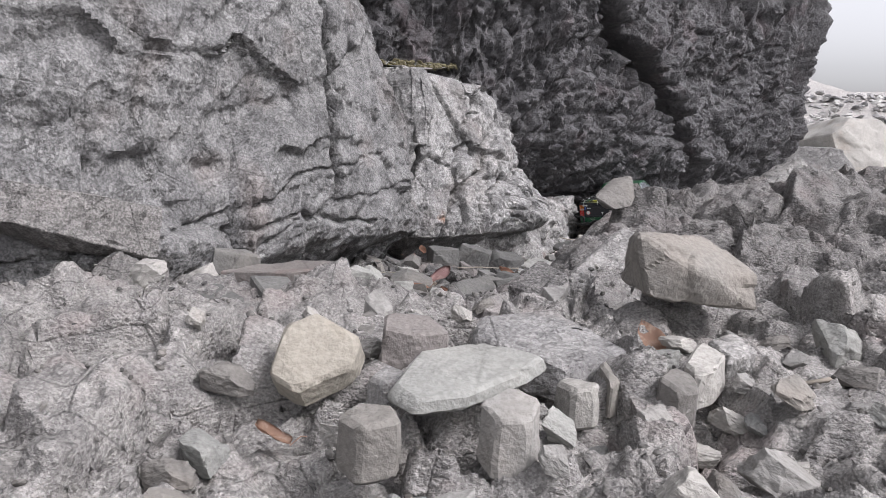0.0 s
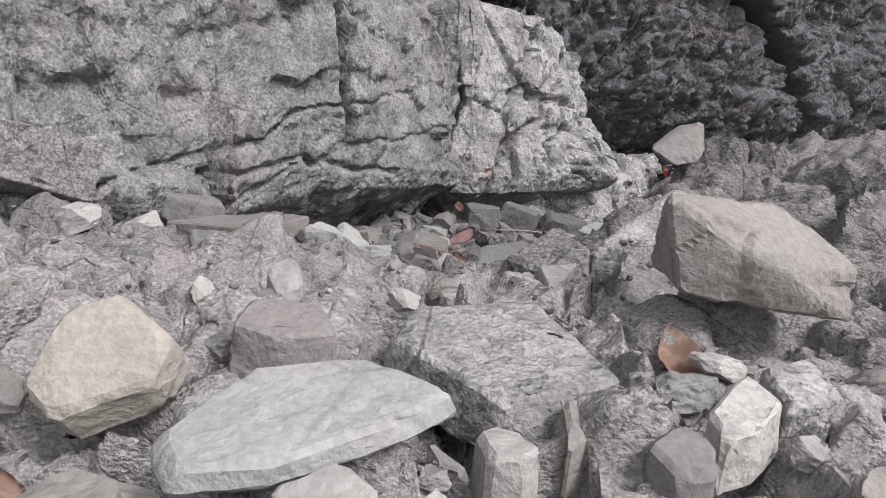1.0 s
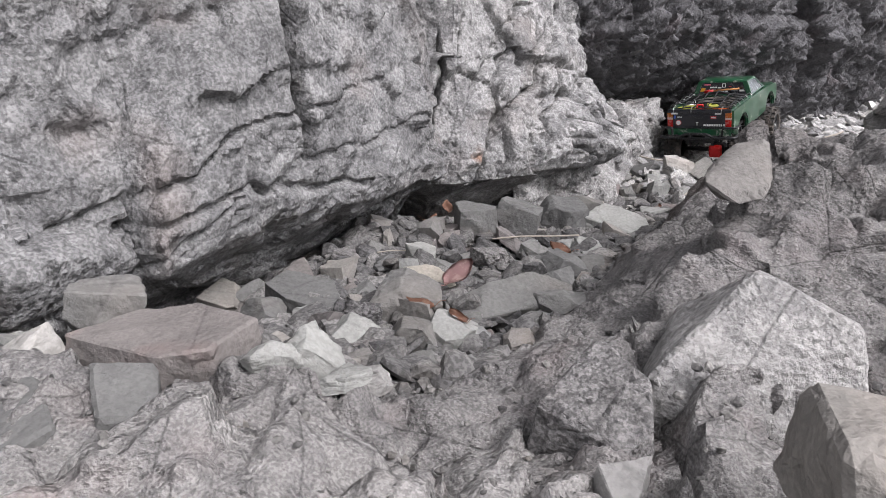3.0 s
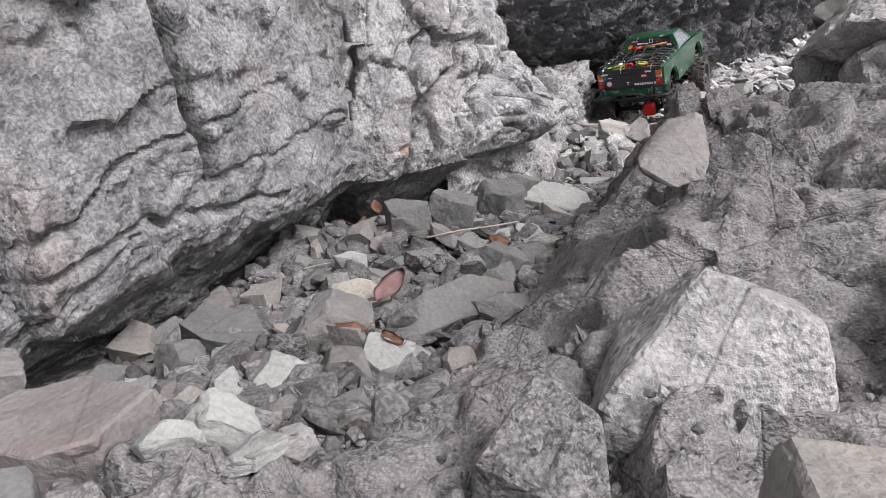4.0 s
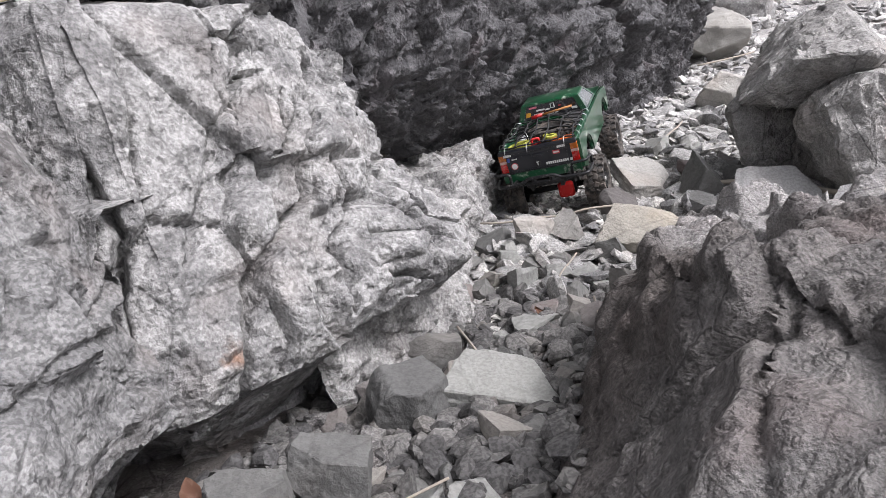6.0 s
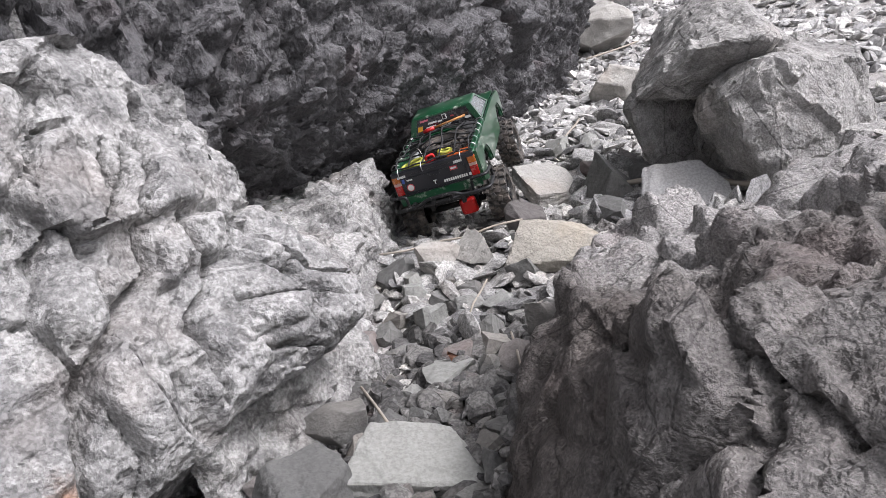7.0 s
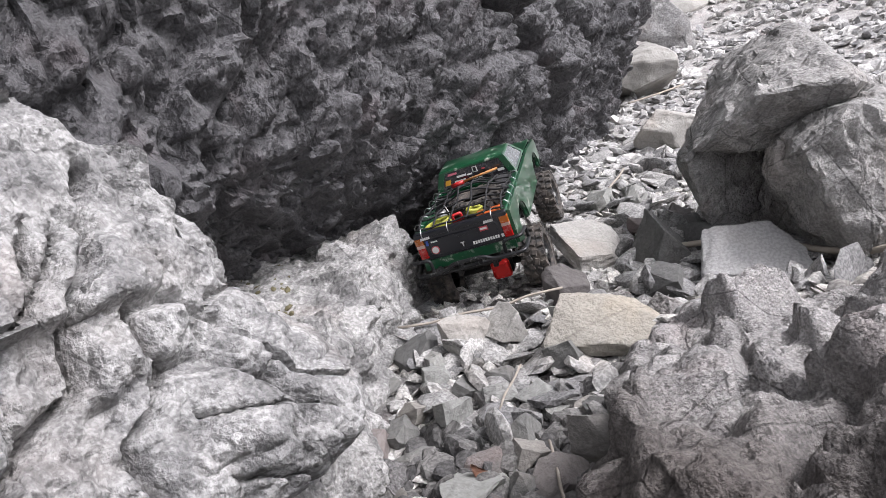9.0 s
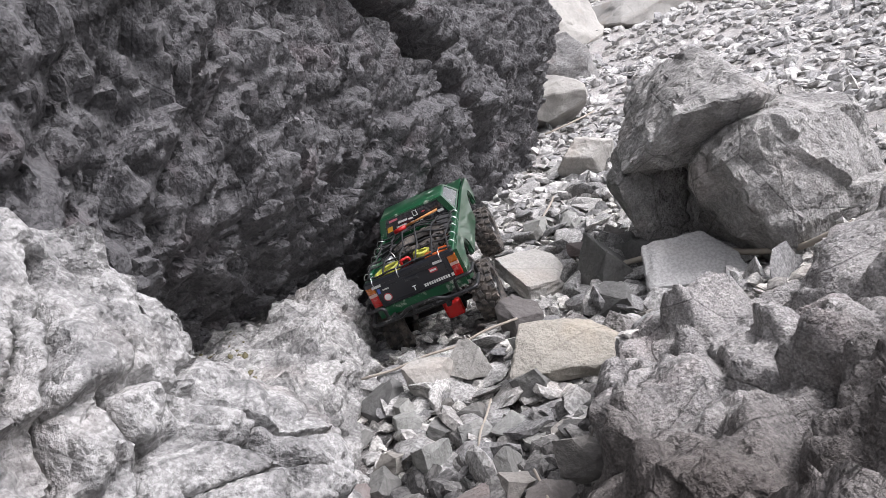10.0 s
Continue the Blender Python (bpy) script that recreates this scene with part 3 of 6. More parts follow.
def pale_rough(p, u, v):
    big, c1 = facets(p * (1, 1, 0.8) + 5.0, 4.2, 41, 1.0)
    mid, c2 = facets(p + 0.3 * big[:, None], 12.0, 53, 1.2)
    small, c3 = facets(p + 0.2 * fbm(p, 20, 2, 7)[:, None] * 0.1, 34.0, 57, 1.2)
    calm = 1 - 0.65 * step(0.46, 0.56, p[:, 2]) * (1 - step(1.3, 1.45, p[:, 1]))
    dn = 0.14 * calm * big + 0.13 * mid + 0.11 * small - 0.005 * np.exp(-c1 / 0.02) - 0.002 * np.exp(-c2 / 0.05) + 0.006 * fbm(p, 11.0, 5, 61)
    wob = 0.012 * fbm(p, 14.0, 3, 3)
    dn = dn + groove(p[:, 1] - 1.366 - 0.06 * (p[:, 2] - 0.45) + 0.5 * wob, 0.0055, 0.055) * step(0.31, 0.36, p[:, 2])
    dn = dn + ledge(p, 1.13, 1.29, 0.50, 0.2, 0.014) + ledge(p, 0.99, 1.08, 0.45, 0.1, 0.026) + ledge(p, 1.11, 1.17, 0.445, -0.2, 0.018)
    bed = p[:, 2] - 0.30 - 0.16 * (p[:, 1] - 1.2) + wob
    dn = dn + 0.0025 * billow(p * (1, 1, 1.6), 8.0, 2, 71) + 0.0012 * billow(p, 38.0, 2, 73)
    sag = 0.05 * step(1.35, 1.05, p[:, 1]) * (1 - step(0.3, 0.6, p[:, 2]))
    slab = groove(bed - 0.075, 0.004, 0.016) * step(1.75, 1.2, p[:, 1])
    return dn + slab + groove(bed, 0.005, 0.010) + seam(p[:, 1], p[:, 2] + wob, ((1.15, 0.345), (1.217, 0.337), (1.289, 0.32), (1.362, 0.301), (1.451, 0.286)), 0.005, 0.016) + groove(bed - 0.22, 0.005, 0.004), 0.3 * dn * step(0.5, 0.7, v) - sag


def white_rough(p, u, v):
    big, c1 = facets(p * (1, 1, 0.6) + 2.0, 5.0, 141, 1.0)
    mid, c2 = facets(p + 0.4 * big[:, None] + 0.02 * np.stack([fbm(p, 12.0, 3, k) for k in (92, 93, 94)], -1), 13.0, 153, 1.4)
    small, c3 = facets(p, 40.0, 157, 1.3)
    knob = step(0.32, 0.42, u) * (1 - step(0.64, 0.74, u))
    dn = 0.12 * big + (0.035 + 0.03 * knob) * mid + 0.05 * small - 0.014 * np.exp(-c1 / 0.02) - (0.002 + 0.026 * knob * step(-0.1, 0.2, fbm(p, 6.0, 2, 91))) * np.exp(-c2 / 0.035) - 0.003 * knob * np.exp(-c3 / 0.10) + 0.009 * fbm(p, 9.0, 5, 67)
    swell = 0.085 * np.exp(-((p[:, 0] - 0.30) ** 2 + (p[:, 1] - 1.985) ** 2) / 0.008 - (p[:, 2] - 0.27) ** 2 / 0.007)
    dn = dn + 0.002 * billow(p * (1, 1, 0.8), 9.0, 2, 81) + knob * 0.009 * (billow(p * (1, 1, 0.9), 13.0, 3, 83) - 0.6) + 0.0012 * billow(p, 44.0, 2, 85)
    a = 1.14 * u + 0.008 * fbm(p, 16.0, 3, 96)
    z = p[:, 2] + 0.008 * fbm(p, 16.0, 3, 97)
    dn = dn + seam(a, z, ((0.60, 0.52), (0.55, 0.467), (0.508, 0.436), (0.477, 0.385), (0.414, 0.359), (0.369, 0.34), (0.326, 0.265), (0.31, 0.2)), 0.006, 0.032)
    dn = dn + seam(a, z, ((0.49, 0.56), (0.393, 0.488), (0.356, 0.439), (0.306, 0.368)), 0.005, 0.014)
    dn = dn + seam(a, z, ((0.54, 0.406), (0.537, 0.352), (0.517, 0.334), (0.489, 0.322), (0.483, 0.275), (0.472, 0.24)), 0.005, 0.028)
    dn = dn + seam(a, z, ((0.54, 0.406), (0.60, 0.402), (0.63, 0.37)), 0.005, 0.018) + seam(a, z, ((0.537, 0.352), (0.59, 0.345), (0.61, 0.31), (0.59, 0.27)), 0.005, 0.018)
    dn = dn + seam(a, z, ((0.19, 0.53), (0.215, 0.46), (0.229, 0.412), (0.212, 0.357)), 0.005, 0.03)
    pocket = step(0.362, 0.372, a) * (1 - step(0.425, 0.45, a)) * step(0.408, 0.420, z) * (1 - step(0.448, 0.454, z + 0.3 * np.abs(a - 0.40)))
    return dn + swell - 0.022 * pocket, 0.25 * dn


def dark_rough(p, u, v):
    q = p.copy()
    q[:, 2] = p[:, 2] * 0.7 - 0.45 * (p[:, 0] - 0.3 * p[:, 1])
    big, c1 = facets(q * (0.9, 0.9, 1.0) + 8.0, 2.6, 71, 1.0)
    mid, c2 = facets(q, 9.0, 83, 1.2)
    small, c3 = facets(q + 0.02 * np.stack([fbm(p, 9.0, 3, k) for k in (31, 32, 33)], -1), 22.0, 97, 1.3)
    dn = 0.16 * big + 0.24 * mid + 0.34 * small - 0.02 * np.exp(-c1 / 0.03) - 0.008 * np.exp(-c2 / 0.06) + 0.02 * fbm(p, 7.0, 5, 19)
    crack = p[:, 0] - np.interp(p[:, 2], (0.3, 0.37, 0.43, 0.51, 0.61, 0.665, 0.72, 0.80, 0.89, 1.3), (1.19, 1.185, 1.12, 1.09, 0.965, 0.91, 0.835, 0.72, 0.60, 0.3)) + 0.012 * fbm(p, 9.0, 3, 8)
    hole = np.exp(-(((p[:, 0] - 1.03) ** 2 + (p[:, 1] - 3.33) ** 2) / 0.05 + (p[:, 2] - 0.36) ** 2) / 0.0012)
    hole2 = np.exp(-(((p[:, 0] - 0.75) ** 2 + (p[:, 1] - 2.74) ** 2) + (p[:, 2] - 0.43) ** 2) / 0.0012)
    dn = dn + 0.016 * billow(q * (1.0, 1.0, 0.9), 8.0, 2, 91) + 0.013 * billow(q * (1.1, 1.1, 0.9), 24.0, 3, 95, 0.55)
    block = step(-0.004, 0.014, crack) * np.exp(-np.maximum(crack, 0) / 0.30) * step(0.25, 0.4, p[:, 2])
    return dn + 0.07 * block + groove(crack + 0.012, 0.026, 0.12) - 0.06 * hole - 0.05 * hole2, 0 * u


def band(base, upper, top, count, rows, zfoot):
    """Two lines on the plan, at the foot and 0.45 m up, as the places of a rock face; it goes on leaning above."""
    a, na = plan_curve(base, count)
    b, nb = plan_curve(upper, count)
    z = np.r_[np.linspace(zfoot, 1.0, int(rows * 0.76)), np.linspace(1.0, top, rows - int(rows * 0.76) + 1)[1:]]
    f = np.interp(z, (zfoot, 0.1, 0.45, top), (-0.15, 0, 1, 1.8))[:, None]
    return a, b, na, nb, z, f


PALE_FOOT = 0.245
wall_pale = rock_wall(
    "wall_pale",
    ((-1.75, 0.47), (-1.4, 0.62), (-0.8, 0.80), (-0.42, 0.97), (-0.34, 1.06), (-0.22, 1.25), (-0.13, 1.36), (-0.05, 1.50), (0.015, 1.66), (0.03, 1.72), (-0.03, 1.80), (-0.3, 1.9)),
    ((0, -0.14, -0.05), (0.12, -0.13, 0.12), (0.2, -0.07, 0.19), (0.26, 0.0, PALE_FOOT), (0.34, 0.012, 0.28), (0.6, -0.03, 0.5), (0.86, -0.18, 0.97), (0.89, -0.22, 1.0), (1, -0.7, 1.06)),
    lambda l: np.interp(l[:, 1] + 3 * np.clip(-0.2 - l[:, 0], 0, 9) * (l[:, 1] > 1.7), (1.2, 1.42, 1.55, 1.66, 1.75, 1.95), (1.5, 1.2, 1.0, 0.85, 0.66, 0.66)),
    780, 260, ROCK_PALE, "light grey granular rock wall with vertical cracks and an undercut foot", pale_rough)

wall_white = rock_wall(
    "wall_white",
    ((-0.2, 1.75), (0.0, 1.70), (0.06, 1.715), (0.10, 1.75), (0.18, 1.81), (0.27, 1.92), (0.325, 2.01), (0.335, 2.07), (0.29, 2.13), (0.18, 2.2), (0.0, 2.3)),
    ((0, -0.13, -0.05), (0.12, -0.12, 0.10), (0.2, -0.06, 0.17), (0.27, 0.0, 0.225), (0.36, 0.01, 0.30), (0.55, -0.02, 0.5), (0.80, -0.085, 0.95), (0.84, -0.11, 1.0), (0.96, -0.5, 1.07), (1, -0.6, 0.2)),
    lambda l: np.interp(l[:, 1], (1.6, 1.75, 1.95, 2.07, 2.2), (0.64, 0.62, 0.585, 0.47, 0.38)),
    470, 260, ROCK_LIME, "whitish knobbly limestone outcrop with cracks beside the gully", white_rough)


def ridge_rough(p, u, v):
    mid, c2 = facets(p, 12.0, 163, 1.2)
    small, c3 = facets(p, 36.0, 167, 1.3)
    dn = 0.18 * mid + 0.22 * small - 0.004 * np.exp(-c2 / 0.05) + 0.014 * fbm(p, 9.0, 5, 67)
    dn = dn + 0.006 * billow(p, 14.0, 3, 87) + 0.003 * billow(p, 42.0, 2, 89)
    return dn * (v < 0.62), 0.9 * dn * (v >= 0.5)


wall_ridge = rock_wall(
    "wall_ridge",
    ((0.16, 1.86), (0.29, 1.97), (0.35, 2.08), (0.40, 2.24), (0.46, 2.42), (0.54, 2.58), (0.57, 2.68), (0.52, 2.80), (0.38, 2.92)),
    ((0, 0.03, -0.05), (0.25, 0.02, 0.1), (0.42, 0.0, 0.2), (0.55, -0.02, 0.9), (0.62, -0.045, 1.0), (1, -0.6, 1.04)),
    lambda l: np.interp(l[:, 1], (1.86, 2.0, 2.12, 2.3, 2.5, 2.7, 2.9), (0.30, 0.30, 0.27, 0.235, 0.22, 0.225, 0.16)),
    330, 190, ROCK_LIME, "low whitish rock ridge running back to the dark face", ridge_rough)

A, B, NA, NB, Zs, Fs = band(
    ((-1.3, 2.15), (-0.3, 2.45), (0.2, 2.78), (0.5, 2.93), (0.7, 2.98), (1.1, 3.28), (1.4, 3.55), (1.7, 3.9), (1.95, 4.3), (1.9, 4.9)),
    ((-1.4, 1.75), (-0.4, 2.0), (0.2, 2.26), (0.5, 2.475), (0.73, 2.72), (1.08, 3.12), (1.4, 3.45), (1.75, 3.7), (2.05, 4.1), (2.0, 4.7)),
    2.6, 820, 290, -0.1)
BACK = np.linspace(0, 1, 24)[1:] ** 1.5
P3 = np.stack([(A[None, :, i] + (B - A)[None, :, i] * Fs).ravel() for i in (0, 1)] + [np.repeat(Zs, len(A))], -1)
N3 = np.repeat(NB[None], len(Zs), 0).reshape(-1, 2)
dn, _ = dark_rough(P3, P3[:, 0], P3[:, 2])
P3[:, :2] += N3 * dn[:, None]
# the hill behind the face falls away to the ground
rim, lee = P3[-len(A):], NB * (1, 1)
hill = [np.stack((rim[:, 0] - 3.2 * b * lee[:, 0], rim[:, 1] - 3.2 * b * lee[:, 1], rim[:, 2] + 0.25 * np.sin(np.pi * min(1, 2 * b)) - 2.9 * b ** 1.6), -1) for b in BACK]
hill = np.concatenate(hill)
hill += 0.12 * np.stack([fbm(hill, 1.6, 5, k) for k in (201, 202, 203)], -1) * np.repeat(BACK, len(A))[:, None] ** 0.3
wall_dark = sheet("wall_dark", np.concatenate((P3, hill)), len(Zs) + len(BACK), len(A), ROCK_DARK)
tagged(wall_dark, "dark overhanging rough rock face with a long slanting crack", "rock wall", kind="structure")

# ---- single rocks that stand out ----
def boulder(name, at, radius, turn, material, seed, label, category="stone", group="", detail=4, planes=9, cuts=(), rough=0.035, kind=""):
    v, f = cut_stone(seed, cuts, planes, 0.03, detail, rough)
    v = v * np.array(radius)
    me = mesh_data(name, v, f, material, sharp=24)
    ob = new(name, me)
    ob.matrix_world = pose(*at, *turn)
    return tagged(ob, label, category, group, kind)


BLOCK = ((0, 0, 1, 0.72), (0, 0, -1, 0.72), (1, 0.1, 0, 0.78), (-1, 0.15, 0, 0.8), (0.1, 1, 0, 0.78), (0, -1, 0.15, 0.74))
SLAB = ((0, 0, 1, 0.62), (0, 0, -1, 0.62), (0.9, 0.4, 0, 0.8), (-1, 0.3, 0, 0.85), (0.2, 1, 0, 0.75), (-0.3, -1, 0.1, 0.8))
WEDGE = ((-0.8, -0.2, 0.5, 0.42), (0.75, -0.1, 0.6, 0.42), (0, -1, 0.15, 0.55), (0, 0, -1, 0.6))

def hewn(corners, seed, bevel=0.006, edge=0.016, rough=0.006, relief=1.0):
    """A rock spanned by its corners, its edges worn and its faces broken."""
    bm = bmesh.new()
    for c in corners:
        bm.verts.new(c)
    bmesh.ops.convex_hull(bm, input=bm.verts[:])
    bmesh.ops.delete(bm, geom=[v for v in bm.verts if not v.link_faces], context="VERTS")
    bmesh.ops.bevel(bm, geom=bm.edges[:], offset=bevel, segments=1, affect="EDGES", profile=0.5, clamp_overlap=True)
    bmesh.ops.triangulate(bm, faces=bm.faces[:])
    for _ in range(6):
        long = [e for e in bm.edges if e.calc_length() > edge]
        if long:
            bmesh.ops.subdivide_edges(bm, edges=long, cuts=1)
            bmesh.ops.triangulate(bm, faces=bm.faces[:])
    bm.normal_update()
    v = np.array([x.co[:] for x in bm.verts])
    n = np.array([x.normal[:] for x in bm.verts])
    f = np.array([[x.index for x in y.verts] for y in bm.faces])
    bm.free()
    big, c1 = facets(v, 9.0 / max(relief, 0.4), seed, 1.1, 0.06)
    small, c2 = facets(v, 26.0 / max(relief, 0.4), seed + 9, 1.2, 0.06)
    return v + n * (relief * rough * fbm(v, 14.0, 4, seed + 3) + relief * (0.20 * big + 0.15 * small) - 0.006 * relief * np.exp(-c1 / 0.03))[:, None], f


def hewn_rock(name, corners, seed, material, label, category="stone", relief=0.35):
    v, f = hewn(corners, seed, 0.003, 0.007, relief=relief)
    mid = v.mean(axis=0)
    ob = new(name, mesh_data(name, v - mid, f, material, sharp=24))
    ob.location = mid
    return tagged(ob, label, category)


hewn_rock("block", ((0.296, 0.715, 0.407), (0.388, 0.765, 0.403), (0.43, 0.725, 0.370), (0.434, 0.715, 0.331), (0.31, 0.70, 0.342), (0.35, 0.692, 0.378), (0.41, 0.80, 0.33), (0.30, 0.79, 0.34), (0.31, 0.785, 0.398)), 61, ROCK_TANGREY, "brownish grey angular block lying on the bedrock", relief=0.25)
hewn_rock("boulder", ((0.352, 0.99, 0.374), (0.414, 0.944, 0.352), (0.266, 0.925, 0.312), (0.300, 0.903, 0.290), (0.425, 0.915, 0.27), (0.31, 1.05, 0.31), (0.45, 1.05, 0.31), (0.27, 0.915, 0.2), (0.44, 0.915, 0.2), (0.46, 1.05, 0.2), (0.27, 1.05, 0.2)), 67, ROCK_BOULDER, "grey peaked boulder with a pale sloping face", "boulder", relief=0.2)
hewn_rock("perched_rock", ((0.408, 1.190, 0.436), (0.378, 1.200, 0.428), (0.338, 1.150, 0.398), (0.350, 1.185, 0.402), (0.372, 1.130, 0.380), (0.398, 1.138, 0.386), (0.412, 1.165, 0.400), (0.395, 1.210, 0.395), (0.360, 1.165, 0.376)), 28, ROCK_TANGREY, "grey angular rock perched on the sloping bedrock", relief=0.2)
boulder("pebble", (0.454, 1.178, 0.402), (0.014, 0.012, 0.011), (0, 0, 20), ROCK_STONE, 24, "small dark stone on the sloping bedrock", detail=2)


def plate(name, outline, top, thick, seed, material, label, tilt=(0.0, 0.0), category="stone", relief=0.14, size=1.0):
    """A broken slab: its outline on the plan, the height of its upper face, which may tilt (rise per metre along x and y), and its thickness."""
    cx, cy = (sum(c) / len(outline) for c in zip(*outline))
    upper = [(cx + size * (x - cx), cy + size * (y - cy), top + tilt[0] * (x - cx) + tilt[1] * (y - cy)) for x, y in outline]
    lower = [(cx + 1.1 * (x - cx), cy + 1.06 * (y - cy), z - thick) for x, y, z in upper]
    return hewn_rock(name, upper + lower, seed, material, label, category, relief)


FACE = ((-0.027, 0.531, 0.345), (-0.004, 0.547, 0.352), (0.034, 0.530, 0.338), (0.030, 0.514, 0.318), (-0.010, 0.494, 0.304), (-0.034, 0.506, 0.311))
hewn_rock("tan_stone", FACE + tuple((x + 0.004, y + 0.016, z - 0.022) for x, y, z in FACE), 33, ROCK_TAN, "tan flat stone leaning on the bedrock", relief=0.1)
plate("pale_slab", ((0.066, 0.463), (0.082, 0.522), (0.130, 0.546), (0.180, 0.522), (0.160, 0.492), (0.118, 0.452), (0.085, 0.442)), 0.331, 0.013, 34, ROCK_WHITE, "long pale greenish stone slab lying across smaller stones", (0.02, 0.08), relief=0.12)
plate("reddish_stone", ((0.048, 0.566), (0.047, 0.598), (0.088, 0.608), (0.106, 0.580), (0.08, 0.562)), 0.336, 0.045, 35, ROCK_RED, "reddish grey angular stone", (-0.1, 0.1))
plate("bedrock_slab", ((0.128, 0.618), (0.137, 0.668), (0.214, 0.712), (0.268, 0.604), (0.238, 0.577), (0.203, 0.559)), 0.318, 0.035, 36, ROCK_BOULDER, "broad grey slab split from the bedrock", (0.0, 0.06))
plate("angular_stone", ((0.190, 0.532), (0.206, 0.548), (0.228, 0.512), (0.222, 0.496), (0.200, 0.497)), 0.316, 0.035, 37, ROCK_DUST, "grey angular stone wedged between slabs", (0.18, -0.12), size=0.84)
plate("angular_stone", ((0.232, 0.568), (0.253, 0.588), (0.264, 0.552), (0.236, 0.524)), 0.315, 0.035, 38, ROCK_TANGREY, "brownish grey angular stone wedged between slabs", (-0.12, 0.06), size=0.84)
plate("angular_stone", ((0.305, 0.572), (0.338, 0.624), (0.356, 0.589), (0.332, 0.556), (0.311, 0.545)), 0.322, 0.035, 39, ROCK_DUST, "grey angular stone lying on the bedrock", (0.06, 0.12), size=0.84)
plate("angular_stone", ((0.267, 0.521), (0.288, 0.548), (0.308, 0.538), (0.304, 0.510), (0.285, 0.500)), 0.322, 0.035, 40, ROCK_TANGREY, "brownish grey rough stone lying on the bedrock", (-0.12, 0.18), size=0.84)
plate("angular_stone", ((0.350, 0.644), (0.391, 0.668), (0.394, 0.612), (0.355, 0.590)), 0.321, 0.034, 41, ROCK_BOULDER, "grey angular stone lying on the bedrock", (0.06, 0.06), size=0.84)
plate("angular_stone", ((0.122, 0.437), (0.148, 0.456), (0.172, 0.440), (0.162, 0.412), (0.135, 0.412)), 0.332, 0.045, 42, ROCK_DUST, "grey chunky stone resting against a pale slab", (0.06, 0.24), size=0.84)
plate("angular_stone", ((0.030, 0.423), (0.044, 0.443), (0.072, 0.436), (0.080, 0.408), (0.050, 0.400)), 0.323, 0.04, 43, ROCK_TANGREY, "brownish grey angular stone lying on the bedrock", (0.12, 0.06), size=0.84)
plate("angular_stone", ((0.039, 0.515), (0.055, 0.550), (0.079, 0.522), (0.060, 0.489)), 0.313, 0.03, 44, ROCK_BOULDER, "grey angular stone beside a pale slab", (0.12, 0.00), size=0.84)
plate("angular_stone", ((0.014, 0.690), (0.022, 0.711), (0.037, 0.712), (0.051, 0.682), (0.038, 0.664)), 0.327, 0.04, 45, ROCK_DUST, "pale pointed stone standing on the bedrock", (-0.12, 0.30), size=0.84)
plate("angular_stone", ((0.212, 0.803), (0.250, 0.812), (0.240, 0.780), (0.226, 0.752)), 0.322, 0.03, 46, ROCK_DUST, "pale pointed stone lying on the bedrock", (0.06, 0.18), size=0.84)
plate("angular_stone", ((0.044, 0.655), (0.074, 0.688), (0.106, 0.642), (0.084, 0.612)), 0.313, 0.03, 47, ROCK_BOULDER, "grey angular stone lying on the bedrock", (0.00, 0.18), size=0.84)
plate("angular_stone", ((0.000, 0.654), (0.028, 0.694), (0.046, 0.656), (0.026, 0.622)), 0.312, 0.03, 48, ROCK_TANGREY, "brownish rounded stone lying on the bedrock", (0.06, 0.18), size=0.84)
plate("wedge_slab", ((0.183, 0.884), (0.229, 0.945), (0.264, 0.905), (0.262, 0.862), (0.240, 0.845)), 0.312, 0.05, 49, ROCK_BED, "grey wedge of rock beside the peaked boulder", (0.1, 0.3))
plate("foot_stone", ((-0.230, 0.888), (-0.205, 0.905), (-0.150, 0.845), (-0.178, 0.812)), 0.272, 0.06, 50, ROCK_STONE, "grey angular stone at the wall foot", (0.2, 0.2))
plate("foot_stone", ((-0.163, 0.908), (-0.111, 0.919), (-0.087, 0.866), (-0.124, 0.852)), 0.283, 0.06, 51, ROCK_STONE, "grey angular stone at the wall foot", (-0.1, 0.2))
boulder("reddish_boulder", (-0.125, 0.965, 0.25), (0.09, 0.065, 0.055), (0, -8, -24), ROCK_RED, 41, "reddish grey boulder beside the pale wall", "boulder", cuts=BLOCK, planes=6)
boulder("leaning_stone", (-0.225, 1.03, 0.262), (0.040, 0.034, 0.044), (0, 12, 30), ROCK_STONE, 43, "grey angular stone leaning at the wall foot", cuts=BLOCK, planes=5)
boulder("ledge_rock", (-0.43, 0.965, 0.335), (0.125, 0.085, 0.055), (-10, 12, 30), ROCK_BED, 45, "pale grey rock wedged into the wall foot", cuts=BLOCK, planes=6)
boulder("plate_stone", (-0.105, 1.265, 0.178), (0.058, 0.04, 0.028), (8, 0, -8), ROCK_STONE, 51, "light grey plate of stone in the gully", cuts=SLAB, planes=4)
boulder("long_slab", (0.165, 1.285, 0.185), (0.078, 0.036, 0.03), (20, -6, 38), ROCK_STONE, 53, "grey long slab leaning in the gully", cuts=SLAB, planes=4)
boulder("gully_stone", (0.035, 1.245, 0.182), (0.05, 0.046, 0.042), (12, 8, 0), ROCK_STONE, 55, "grey broken stone in the gully", cuts=BLOCK[2:], planes=6)
boulder("round_stone", (0.062, 1.155, 0.195), (0.032, 0.03, 0.028), (0, 0, 0), ROCK_STONE, 57, "rounded grey stone in the gully")
